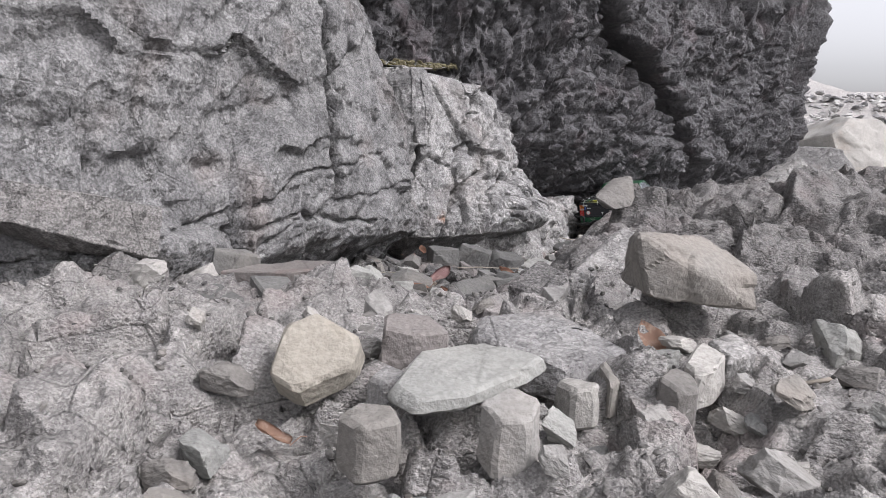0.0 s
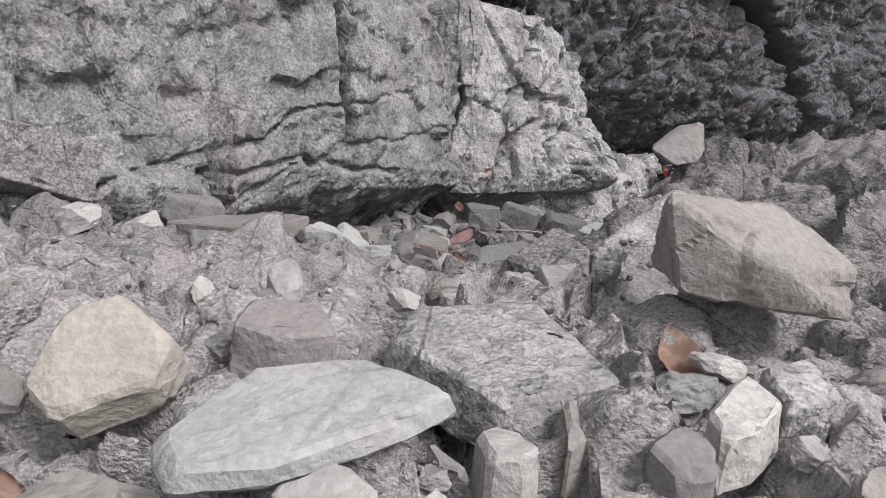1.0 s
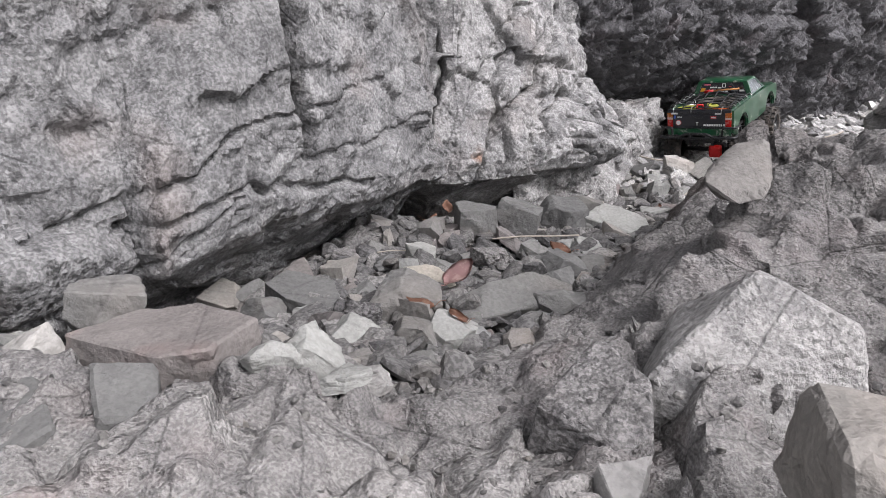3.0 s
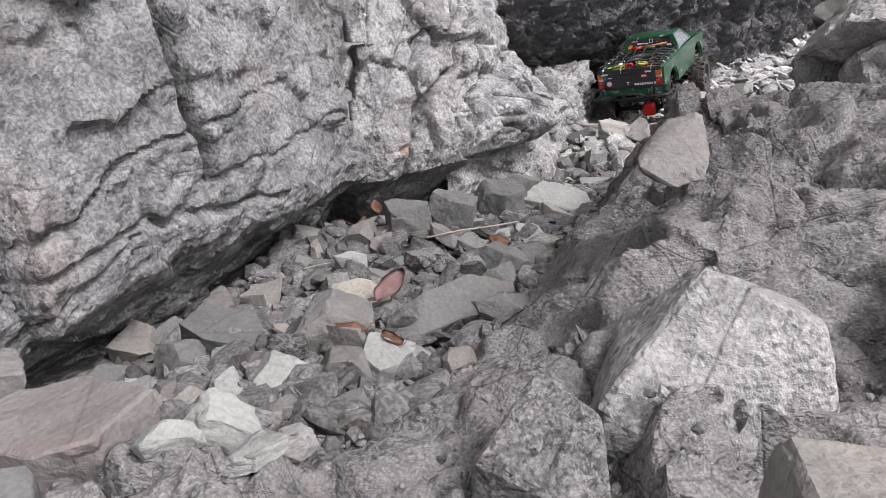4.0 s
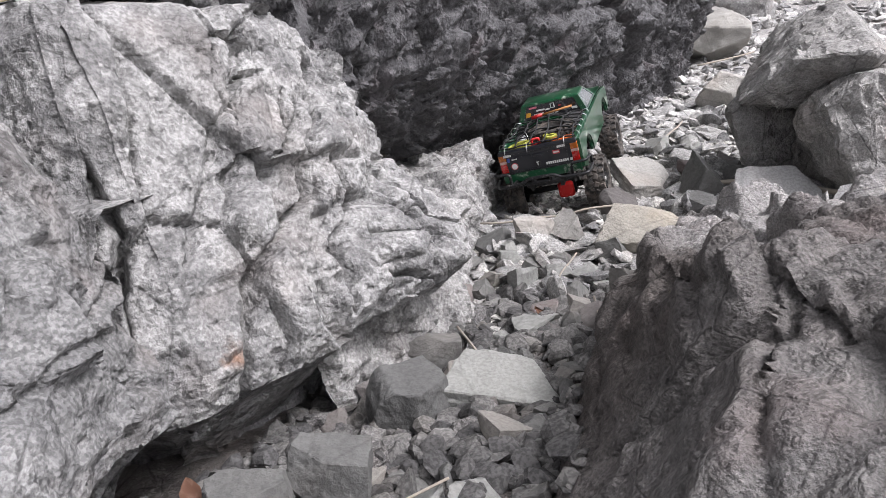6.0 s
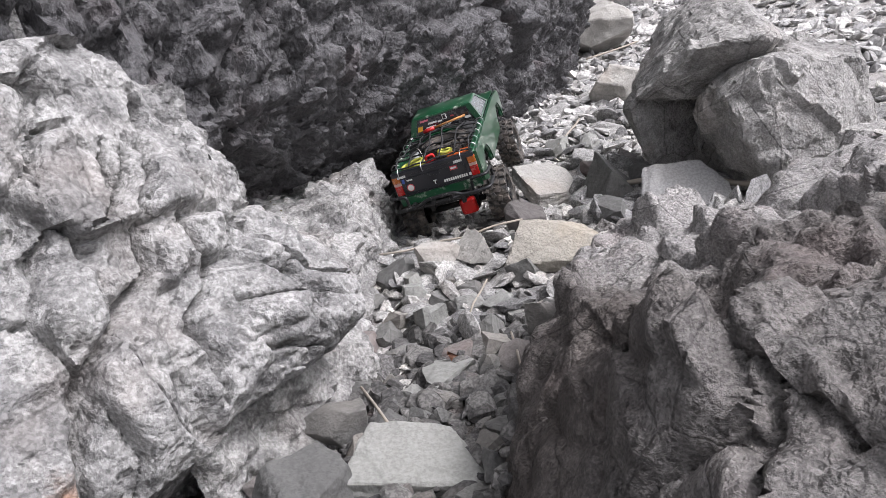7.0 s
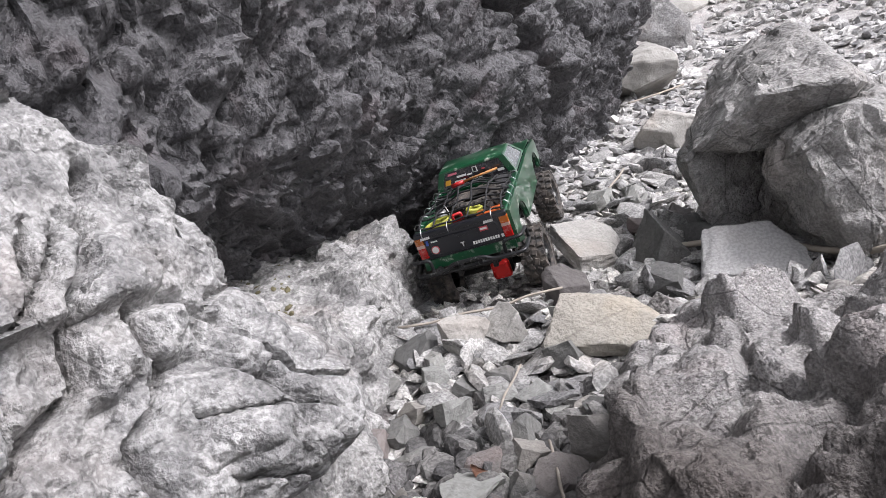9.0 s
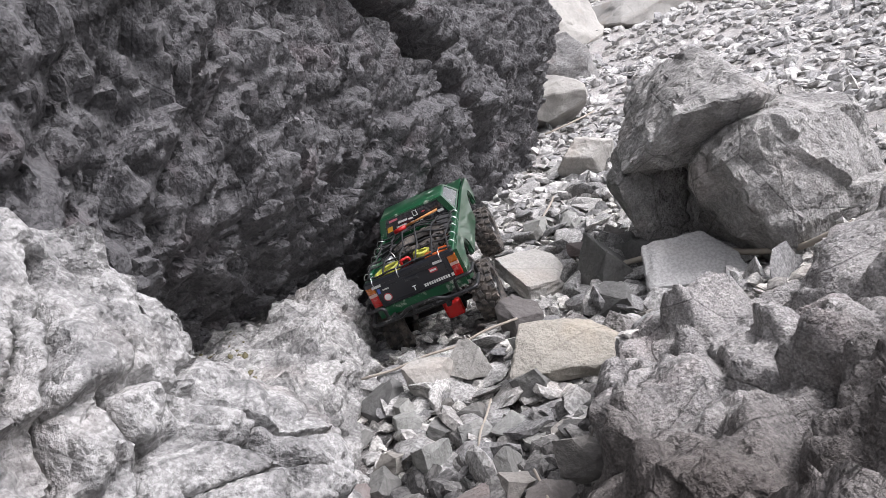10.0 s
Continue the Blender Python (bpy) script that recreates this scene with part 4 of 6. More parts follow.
boulder("pale_round_stone", (-0.012, 1.135, 0.195), (0.033, 0.028, 0.027), (0, 0, 60), ROCK_WHITE, 59, "rounded pale stone in the gully")
boulder("brown_stone", (0.04, 1.335, 0.178), (0.042, 0.032, 0.024), (18, -10, 20), ROCK_TAN, 61, "brown and tan broken stone in the gully", cuts=SLAB, planes=5)
boulder("wall_foot_stone", (0.10, 1.60, 0.185), (0.045, 0.04, 0.036), (0, 0, 25), ROCK_STONE, 63, "grey cubic stone at the wall foot", cuts=BLOCK, planes=5)
boulder("wall_foot_stone", (0.17, 1.62, 0.185), (0.046, 0.038, 0.038), (0, 10, -15), ROCK_STONE, 64, "grey cubic stone at the wall foot", cuts=BLOCK, planes=5)
boulder("step_stone", (0.257, 1.79, 0.132), (0.056, 0.05, 0.046), (10, 5, 20), ROCK_STONE, 65, "grey blocky stone between the outcrops", cuts=BLOCK, planes=5)
boulder("step_stone", (0.372, 1.79, 0.105), (0.084, 0.058, 0.050), (8, 8, -25), ROCK_WHITE, 66, "pale grey broken stone between the outcrops", cuts=BLOCK, planes=5)
boulder("yellow_slab", (0.755, 2.185, 0.130), (0.088, 0.056, 0.020), (34, 4, -18), ROCK_CREAM, 71, "yellowish pale slab tilted on the scree", cuts=SLAB, planes=3)
boulder("chalky_stone", (0.585, 2.32, 0.118), (0.044, 0.036, 0.034), (10, 0, 30), ROCK_DUST, 73, "chalky white stone on the scree", cuts=BLOCK, planes=6)
boulder("chalky_stone", (0.655, 2.30, 0.118), (0.036, 0.030, 0.038), (0, 22, 10), ROCK_DUST, 74, "chalky white stone on the scree", cuts=WEDGE, planes=4)
boulder("white_slab", (1.062, 2.262, 0.125), (0.084, 0.066, 0.014), (36, 0, -16), ROCK_CHALK, 75, "white rectangular stone slab on the scree", cuts=SLAB, planes=2)
boulder("pointed_stone", (1.005, 2.41, 0.108), (0.062, 0.055, 0.072), (0, -4, -15), ROCK_STONE, 77, "dark grey pointed stone on the scree", cuts=WEDGE, planes=2)
boulder("flat_slab", (0.945, 2.58, 0.098), (0.080, 0.085, 0.026), (24, 6, 20), ROCK_DUST, 79, "light grey flat slab on the scree", cuts=SLAB, planes=3)
boulder("scree_boulder", (1.60, 3.26, 0.12), (0.105, 0.09, 0.085), (0, 0, 30), ROCK_DUST, 81, "pale grey rounded boulder on the scree", "boulder", planes=14)
boulder("scree_boulder", (2.25, 4.5, 0.17), (0.21, 0.18, 0.16), (8, 0, 60), ROCK_DUST, 88, "pale grey rounded boulder on the scree", "boulder", planes=14)
boulder("scree_boulder", (3.1, 5.8, 0.15), (0.42, 0.36, 0.30), (0, 0, 40), ROCK_BOULDER, 83, "pale rounded boulder on the far scree", "boulder", planes=12)
boulder("scree_boulder", (5.4, 7.5, 0.35), (0.75, 0.5, 0.3), (0, 0, 10), ROCK_DUST, 84, "pale flat boulder on the far scree", "boulder", cuts=SLAB, planes=6)
boulder("scree_boulder", (4.2, 7.4, 0.35), (0.55, 0.5, 0.4), (0, 0, 70), ROCK_DUST, 85, "pale boulder on the far scree", "boulder", planes=8)


def hollow_boulder():
    """The large boulder on the scree: a cap that overhangs a hollow, a broken body, a flank and a spall."""
    cap = hewn(((1.050, 2.375, 0.277), (1.107, 2.297, 0.325), (1.109, 2.250, 0.372), (1.212, 2.172, 0.372), (1.338, 2.270, 0.335), (1.288, 2.386, 0.452), (1.20, 2.385, 0.415), (1.30, 2.60, 0.40), (1.12, 2.47, 0.30), (1.16, 2.46, 0.26), (1.30, 2.60, 0.20), (1.42, 2.46, 0.25), (1.22, 2.30, 0.25), (1.14, 2.36, 0.30)), 31, relief=0.5)
    body = hewn(((1.104, 2.190, 0.290), (1.165, 2.150, 0.335), (1.115, 2.262, 0.245), (1.145, 2.215, 0.150), (1.18, 2.12, 0.05), (1.235, 2.112, 0.21), (1.38, 2.15, 0.30), (1.38, 2.10, 0.04), (1.33, 2.24, 0.33), (1.45, 2.35, 0.32), (1.50, 2.40, 0.04), (1.24, 2.45, 0.05), (1.24, 2.42, 0.30)), 37, relief=0.8)
    flank = hewn(((1.054, 2.390, 0.268), (1.120, 2.420, 0.300), (1.076, 2.400, 0.165), (1.15, 2.430, 0.04), (1.32, 2.42, 0.04), (1.32, 2.40, 0.32), (1.22, 2.6, 0.28), (1.32, 2.6, 0.04), (1.10, 2.5, 0.24)), 47, relief=0.4)
    spall = hewn(((1.235, 2.160, 0.198), (1.225, 2.118, 0.105), (1.29, 2.095, 0.192), (1.40, 2.075, 0.165), (1.40, 2.055, 0.03), (1.225, 2.09, 0.03), (1.40, 2.20, 0.20), (1.42, 2.22, 0.03)), 53, relief=0.4)
    pieces = (cap, body, flank, spall)
    verts = np.concatenate([v for v, _ in pieces])
    tops = np.cumsum([0] + [len(v) for v, _ in pieces])
    faces = np.concatenate([f + tops[i] for i, (_, f) in enumerate(pieces)])
    ob = new("hollow_boulder", mesh_data("hollow_boulder", verts, faces, ROCK_BOULDER, sharp=24))
    return tagged(ob, "large grey boulder with a dark hollow under its overhang", "boulder")


hollow_boulder()

# ---- loose stones ----
rng = np.random.default_rng(7)
STONE_MATS = (ROCK_STONE, ROCK_STONE, ROCK_STONE, ROCK_BED, ROCK_TANGREY, ROCK_WHITE, ROCK_RED)
STONE_CUTS = (BLOCK[3:], SLAB, (), WEDGE, SLAB[2:])
STONE_R = 0.025
stone_meshes = []
for i in range(35):
    v, f = cut_stone(300 + i, STONE_CUTS[i % 5], 7 + i % 4, 0.018, 2, 0.05)
    stone_meshes.append(mesh_data("stone", v * STONE_R, f, STONE_MATS[i % 7], sharp=24))
pale_meshes = []
for i in range(20):
    v, f = cut_stone(400 + i, STONE_CUTS[i % 5][2:], 8 + i % 4, 0.018, 3, 0.06)
    pale_meshes.append(mesh_data("stone", v * STONE_R, f, (ROCK_DUST, ROCK_DUST, ROCK_WHITE, ROCK_TANGREY, ROCK_DUST)[i % 5], sharp=24))

TAKEN = [(o.location.x, o.location.y, max(o.dimensions.x, o.dimensions.y) * 0.42) for o in scene.objects if o.get("category") in ("stone", "boulder")]


TAKEN += [(0.72, 2.58, 0.11), (0.82, 2.72, 0.13), (0.92, 2.84, 0.11), (0.83, 2.54, 0.05), (0.66, 2.63, 0.05), (0.98, 2.80, 0.06)]


def scatter(count, where, sizes, spacing, label, group, sink=0.12, tries=40, meshes=None):
    """Single stones set down on the ground, clear of those already lying there."""
    put = 0
    for _ in range(count * tries):
        if put >= count:
            break
        x, y = where()
        r = rng.uniform(*sizes) if rng.random() < 0.75 else rng.uniform(sizes[0], sizes[0] * 1.5)
        if any((x - a) ** 2 + (y - b) ** 2 < (spacing * (r + c)) ** 2 for a, b, c in TAKEN):
            continue
        TAKEN.append((x, y, r))
        ob = new("stone", (meshes or stone_meshes)[rng.integers(len(meshes or stone_meshes))])
        sz = r * np.array((1.0, rng.uniform(0.65, 0.95), rng.uniform(0.4, 0.75)))
        ob.matrix_world = pose(x, y, ground_z(x, y) + sz[2] * (1 - 2 * sink) * 0.9, rng.uniform(-28, 28), rng.uniform(-28, 28), rng.uniform(0, 360)) @ Matrix.Diagonal((*(sz / STONE_R), 1))
        tagged(ob, label, "stone", group)
        put += 1


def in_gully(y0, y1):
    def pick():
        y = rng.uniform(y0, y1)
        return rng.uniform(along(y, FOOT_LEFT) - 0.09, along(y, FOOT_RIGHT) + 0.03), y
    return pick


def in_box(x0, x1, y0, y1):
    return lambda: (rng.uniform(x0, x1), rng.uniform(y0, y1))


GULLY, NEAR, OPEN = "loose stones in the gully", "loose stones on the bedrock", "stones on the scree"
scatter(60, in_gully(1.05, 1.85), (0.022, 0.040), 0.54, "grey angular stone loose in the gully", GULLY)
scatter(150, in_gully(1.02, 2.1), (0.013, 0.026), 0.52, "grey angular stone loose in the gully", GULLY)
scatter(60, in_box(-0.10, 0.55, 0.33, 0.68), (0.010, 0.026), 0.7, "grey broken stone lying on the bedrock", NEAR, meshes=pale_meshes)
scatter(8, in_box(-0.12, 0.5, 0.38, 0.8), (0.010, 0.014), 0.85, "small grey stone lying on the bedrock", NEAR, meshes=pale_meshes)
scatter(14, in_box(-0.32, 0.05, 0.92, 1.12), (0.016, 0.036), 0.8, "grey stone at the wall foot", NEAR, meshes=pale_meshes)
scatter(44, in_gully(1.84, 2.3), (0.024, 0.046), 0.5, "grey angular stone loose in the gully", GULLY)
scatter(24, in_box(0.5, 1.25, 2.12, 2.9), (0.03, 0.055), 0.8, "grey flat stone on the scree", OPEN)
scatter(22, in_box(0.5, 1.6, 2.1, 3.3), (0.016, 0.03), 0.8, "grey angular stone on the scree", OPEN)


def heap(name, xs, ys, radii, level, material, label, seed, lift=0.3, flat=(0.35, 0.8), zs=None, category="gravel"):
    """Many small stones as one mesh."""
    r = np.random.default_rng(seed)
    shapes = [stone_shape(level, seed * 31 + k, 1.0, 6 + k % 4, 0.0, STONE_CUTS[k % 5])[0] for k in range(14)]
    f = ball(level)[1]
    n, nv = len(xs), len(shapes[0])
    base = np.stack(shapes)[r.integers(14, size=n)]
    base = base * np.stack((np.ones(n), r.uniform(0.6, 1, n), r.uniform(*flat, n)), -1)[:, None, :]
    q = r.normal(size=(n, 4)) * np.array((1, 0.22, 0.22, 1))
    q /= np.linalg.norm(q, axis=1)[:, None]
    w, a, b, c = q.T
    R = np.stack((1 - 2 * (b * b + c * c), 2 * (a * b - c * w), 2 * (a * c + b * w), 2 * (a * b + c * w), 1 - 2 * (a * a + c * c), 2 * (b * c - a * w), 2 * (a * c - b * w), 2 * (b * c + a * w), 1 - 2 * (a * a + b * b)), -1).reshape(n, 3, 3)
    v = np.einsum("nij,nkj->nki", R, base) * radii[:, None, None]
    v += np.stack((xs, ys, (land_height(xs, ys) if zs is None else zs) + lift * radii), -1)[:, None, :]
    faces = (f[None] + (np.arange(n) * nv)[:, None, None]).reshape(-1, 3)
    ob = mesh_from(name, v.reshape(-1, 3), faces, material, smooth=False)
    return tagged(ob, label, category, kind="stuff")


r9 = np.random.default_rng(19)
yy = r9.uniform(1.0, 2.12, 1500)
xx = along(yy, FOOT_LEFT) - 0.11 + r9.uniform(0, 1, 1500) * (along(yy, FOOT_RIGHT) - along(yy, FOOT_LEFT) + 0.13)
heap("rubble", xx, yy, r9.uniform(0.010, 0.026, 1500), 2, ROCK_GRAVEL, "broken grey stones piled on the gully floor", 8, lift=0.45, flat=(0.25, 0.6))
yy = r9.uniform(2.05, 3.5, 1100)
xx = r9.uniform(0.5, 1.9, 1100)
ok = (xx > along(yy, FOOT_LEFT)) & (np.hypot((xx - 0.81) / 0.2, (yy - 2.7) / 0.3) > 1)
heap("scree_rubble", xx[ok], yy[ok], r9.uniform(0.018, 0.045, 1100)[ok], 2, ROCK_CHIPS, "flat broken grey stones lying on the scree", 9, lift=0.4, flat=(0.16, 0.4))
yy = r9.uniform(0.98, 2.15, 3000)
xx = along(yy, FOOT_LEFT) - 0.12 + r9.uniform(0, 1, 3000) * (along(yy, FOOT_RIGHT) - along(yy, FOOT_LEFT) + 0.15)
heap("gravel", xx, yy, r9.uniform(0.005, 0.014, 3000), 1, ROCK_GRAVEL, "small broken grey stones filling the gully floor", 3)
yy = r9.uniform(2.0, 3.7, 7000)
xx = r9.uniform(0.4, 2.0, 7000)
ok = xx > along(yy, FOOT_LEFT) - 0.05
heap("scree_gravel", xx[ok], yy[ok], r9.uniform(0.008, 0.024, 7000)[ok], 1, ROCK_CHIPS, "flat broken grey stones covering the open scree", 4, flat=(0.16, 0.42))
near_far = r9.uniform(0, 1, 13000) ** 1.9
ang = r9.uniform(radians(18), radians(75), 13000)
dist = 3.2 + 15 * near_far
xx, yy = 0.2 + dist * np.cos(ang), 0.2 + dist * np.sin(ang)
heap("far_scree", xx, yy, r9.uniform(0.010, 0.042, 13000) * (0.45 + 0.17 * dist), 1, ROCK_SCREE, "bleached broken stones of the far scree slope", 5, flat=(0.18, 0.5))
xx, yy = r9.uniform(-0.5, 0.75, 1500), r9.uniform(0.2, 1.0, 1500)
heap("grit", xx, yy, r9.uniform(0.002, 0.0055, 1500), 1, ROCK_GRAVEL, "grit and chips lying on the bedrock", 6)


def moss_on(wall, keep, count, radii, seed, label):
    """Low clumps of dry moss and earth on the top of a wall."""
    co = np.array([v.co[:] for v in wall.data.vertices])
    co = co[keep(co)]
    r = np.random.default_rng(seed)
    pick = co[r.integers(len(co), size=count)]
    heap("dry_moss", pick[:, 0], pick[:, 1], r.uniform(*radii, count), 1, MOSS, label, seed, lift=0.1, flat=(0.3, 0.6), zs=pick[:, 2], category="moss")


moss_on(wall_white, lambda c: (c[:, 2] > 0.635) & (c[:, 1] > 1.9) & (c[:, 0] > -0.35) & (c[:, 0] < 0.2), 700, (0.004, 0.013), 91, "dry olive brown moss and earth on top of the outcrop")
moss_on(wall_ridge, lambda c: (c[:, 2] > 0.215) & (c[:, 1] > 2.3) & (c[:, 0] < 0.36), 300, (0.003, 0.008), 92, "dry moss and earth behind the low ridge")


# ---- the toy truck ----
def part(name, bm, material, parent, label="", smooth=False):
    me = bpy.data.meshes.new(name)
    bmesh.ops.recalc_face_normals(bm, faces=bm.faces[:])
    for f in bm.faces:
        f.smooth = smooth
    bm.to_mesh(me)
    bm.free()
    me.materials.append(material)
    ob = new(name, me)
    ob.parent = parent
    if label:
        ob["label"] = label
    return ob


def add_box(bm, lo, hi, bevel=0.0):
    vs = bmesh.ops.create_cube(bm, size=1.0)["verts"]
    for v in vs:
        v.co = Vector([lo[i] + (v.co[i] + 0.5) * (hi[i] - lo[i]) for i in range(3)])
    if bevel:
        es = list({e for v in vs for e in v.link_edges})
        bmesh.ops.bevel(bm, geom=es, offset=bevel, segments=2, affect="EDGES", profile=0.5)
    return bm


def box(lo, hi, bevel=0.0):
    return add_box(bmesh.new(), lo, hi, bevel)


def add_slab(bm, corners, thick):
    """A plate on four or more corners in one plane, thickened inwards (against its normal)."""
    p = [Vector(c) for c in corners]
    n = (p[1] - p[0]).cross(p[2] - p[0]).normalized() * thick
    a = [bm.verts.new(q) for q in p]
    b = [bm.verts.new(q - n) for q in p]
    bm.faces.new(a)
    bm.faces.new(b[::-1])
    for i in range(len(p)):
        j = (i + 1) % len(p)
        bm.faces.new((a[j], a[i], b[i], b[j]))
    return bm


def slab(corners, thick):
    return add_slab(bmesh.new(), corners, thick)


def add_tube(bm, path, r, sides=8):
    pts = [Vector(p) for p in path]
    rings = []
    for i, p in enumerate(pts):
        t = (pts[min(i + 1, len(pts) - 1)] - pts[max(i - 1, 0)]).normalized()
        up = Vector((0, 0, 1)) if abs(t.z) < 0.9 else Vector((1, 0, 0))
        a = t.cross(up).normalized()
        b = a.cross(t)
        rings.append([bm.verts.new(p + r * (math.cos(2 * math.pi * k / sides) * a + math.sin(2 * math.pi * k / sides) * b)) for k in range(sides)])
    for q, s in zip(rings, rings[1:]):
        for k in range(sides):
            bm.faces.new((q[k], q[(k + 1) % sides], s[(k + 1) % sides], s[k]))
    bm.faces.new(rings[0][::-1])
    bm.faces.new(rings[-1])
    return bm


def tube(path, r, sides=8):
    return add_tube(bmesh.new(), path, r, sides)


def rounded(path, cut=0.25, steps=4):
    """The path with its corners rounded off."""
    p = [Vector(q) for q in path]
    out = [p[0]]
    for a, b, c in zip(p, p[1:], p[2:]):
        s, e = b.lerp(a, cut), b.lerp(c, cut)
        for k in range(steps + 1):
            u = k / steps
            out.append((1 - u) ** 2 * s + 2 * u * (1 - u) * b + u * u * e)
    return out + [p[-1]]


def lathe(profile, count=40):
    """Profile of (x along the axle, radius) turned round the x axis."""
    bm = bmesh.new()
    rings = [[bm.verts.new((x, r * math.cos(2 * math.pi * k / count), r * math.sin(2 * math.pi * k / count))) for x, r in profile] for k in range(count)]
    for k in range(count):
        a, b = rings[k], rings[(k + 1) % count]
        for i in range(len(profile) - 1):
            bm.faces.new((a[i], a[i + 1], b[i + 1], b[i]))
    return bm


TYRE_R, TYRE_W = 0.059, 0.047
TRUCK = pose(0.808, 2.709, 0.069, 4.5, -7.6, -29.6)
HW, TOP, REAR, CAB_Y, NOSE = 0.088, 0.194, -0.250, -0.030, 0.255
AXLES = (-0.148, 0.171)


def build_tyre(parent):
    w = TYRE_W / 2
    bm = lathe(((-w * 0.55, 0.031), (-w * 0.95, 0.036), (-w, 0.046), (-w * 0.86, 0.0525), (-w * 0.6, 0.0548), (0, 0.0555), (w * 0.6, 0.0548), (w * 0.86, 0.0525), (w, 0.046), (w * 0.95, 0.036), (w * 0.55, 0.031)))
    n = 20
    for k in range(n):
        for row, (x, wide, turn) in enumerate(((-0.0062, 0.0098, 0.35), (0.0062, 0.0098, -0.35), (-0.0185, 0.0105, -0.12), (0.0185, 0.0105, 0.12))):
            ang = 2 * math.pi * (k + 0.5 * (row % 2) + 0.25 * (row > 1)) / n
            long = 0.0128 if row < 2 else (0.0118 if k % 2 else 0.0098)
            r0 = 0.0535 if row < 2 else 0.0515
            r1 = TYRE_R if row < 2 else TYRE_R - 0.0012
            m = Matrix.Rotation(ang, 4, "X") @ Matrix.Translation((x, 0, 0)) @ Matrix.Rotation(turn, 4, "Z")
            vs = bmesh.ops.create_cube(bm, size=1.0)["verts"]
            for v in vs:
                out = v.co.z > 0
                taper = 0.82 if out else 1.0
                v.co = m @ Vector((v.co.x * wide * taper, v.co.y * long * taper, r1 if out else r0))
        for sgn in (-1, 1):
            m = Matrix.Rotation(2 * math.pi * (k + 0.25) / n, 4, "X")
            vs = bmesh.ops.create_cube(bm, size=1.0)["verts"]
            for v in vs:
                v.co = m @ Vector((sgn * (w * (1.0 if v.co.x > 0 else 0.86)), v.co.y * 0.0085, 0.0475 + v.co.z * 0.0075))
    return part("tyre", bm, RUBBER, parent, "knobbly black off-road tyre caked with mud")


def build_wheel(parent, x, y, side):
    hub = new("wheel")
    hub.parent = parent
    hub.matrix_local = pose(x, y, TYRE_R, 0, 0, 0 if side > 0 else 180)
    tyre = build_tyre(hub)
    part("rim", lathe(((-0.016, 0.030), (-0.013, 0.0325), (0.010, 0.0325), (0.0165, 0.0335), (0.0175, 0.031), (0.012, 0.0285), (0.006, 0.014), (0.009, 0.008), (0.009, 0.0005))), STEEL, tyre and hub, "dark mud-caked beadlock rim", True)
    for k in range(6):
        a = math.pi * k / 3
        bm = slab([(0.0115, 0.008 * math.cos(a) - s * 0.0035 * math.sin(a), 0.008 * math.sin(a) + s * 0.0035 * math.cos(a)) for s in (-1, 1)] + [(0.0145, 0.029 * math.cos(a) - s * 0.005 * math.sin(a), 0.029 * math.sin(a) + s * 0.005 * math.cos(a)) for s in (1, -1)], 0.003)
        part("spoke", bm, STEEL, hub)
    part("hub_nut", lathe(((0.010, 0.006), (0.018, 0.006), (0.020, 0.004), (0.020, 0.0004)), 6), CHROME, hub)
    return hub


def side_outline():
    pts = [(REAR, 0.132), (REAR + 0.001, TOP), (CAB_Y, TOP), (0.125, TOP - 0.001), (NOSE - 0.01, 0.182), (NOSE, 0.172), (NOSE, 0.135)]
    for cy, first in ((AXLES[1], 0), (AXLES[0], 1)):
        for k in range(11):
            a = math.pi * k / 10
            pts.append((cy + 0.057 * math.cos(a), 0.118 + 0.050 * math.sin(a)))
    return pts


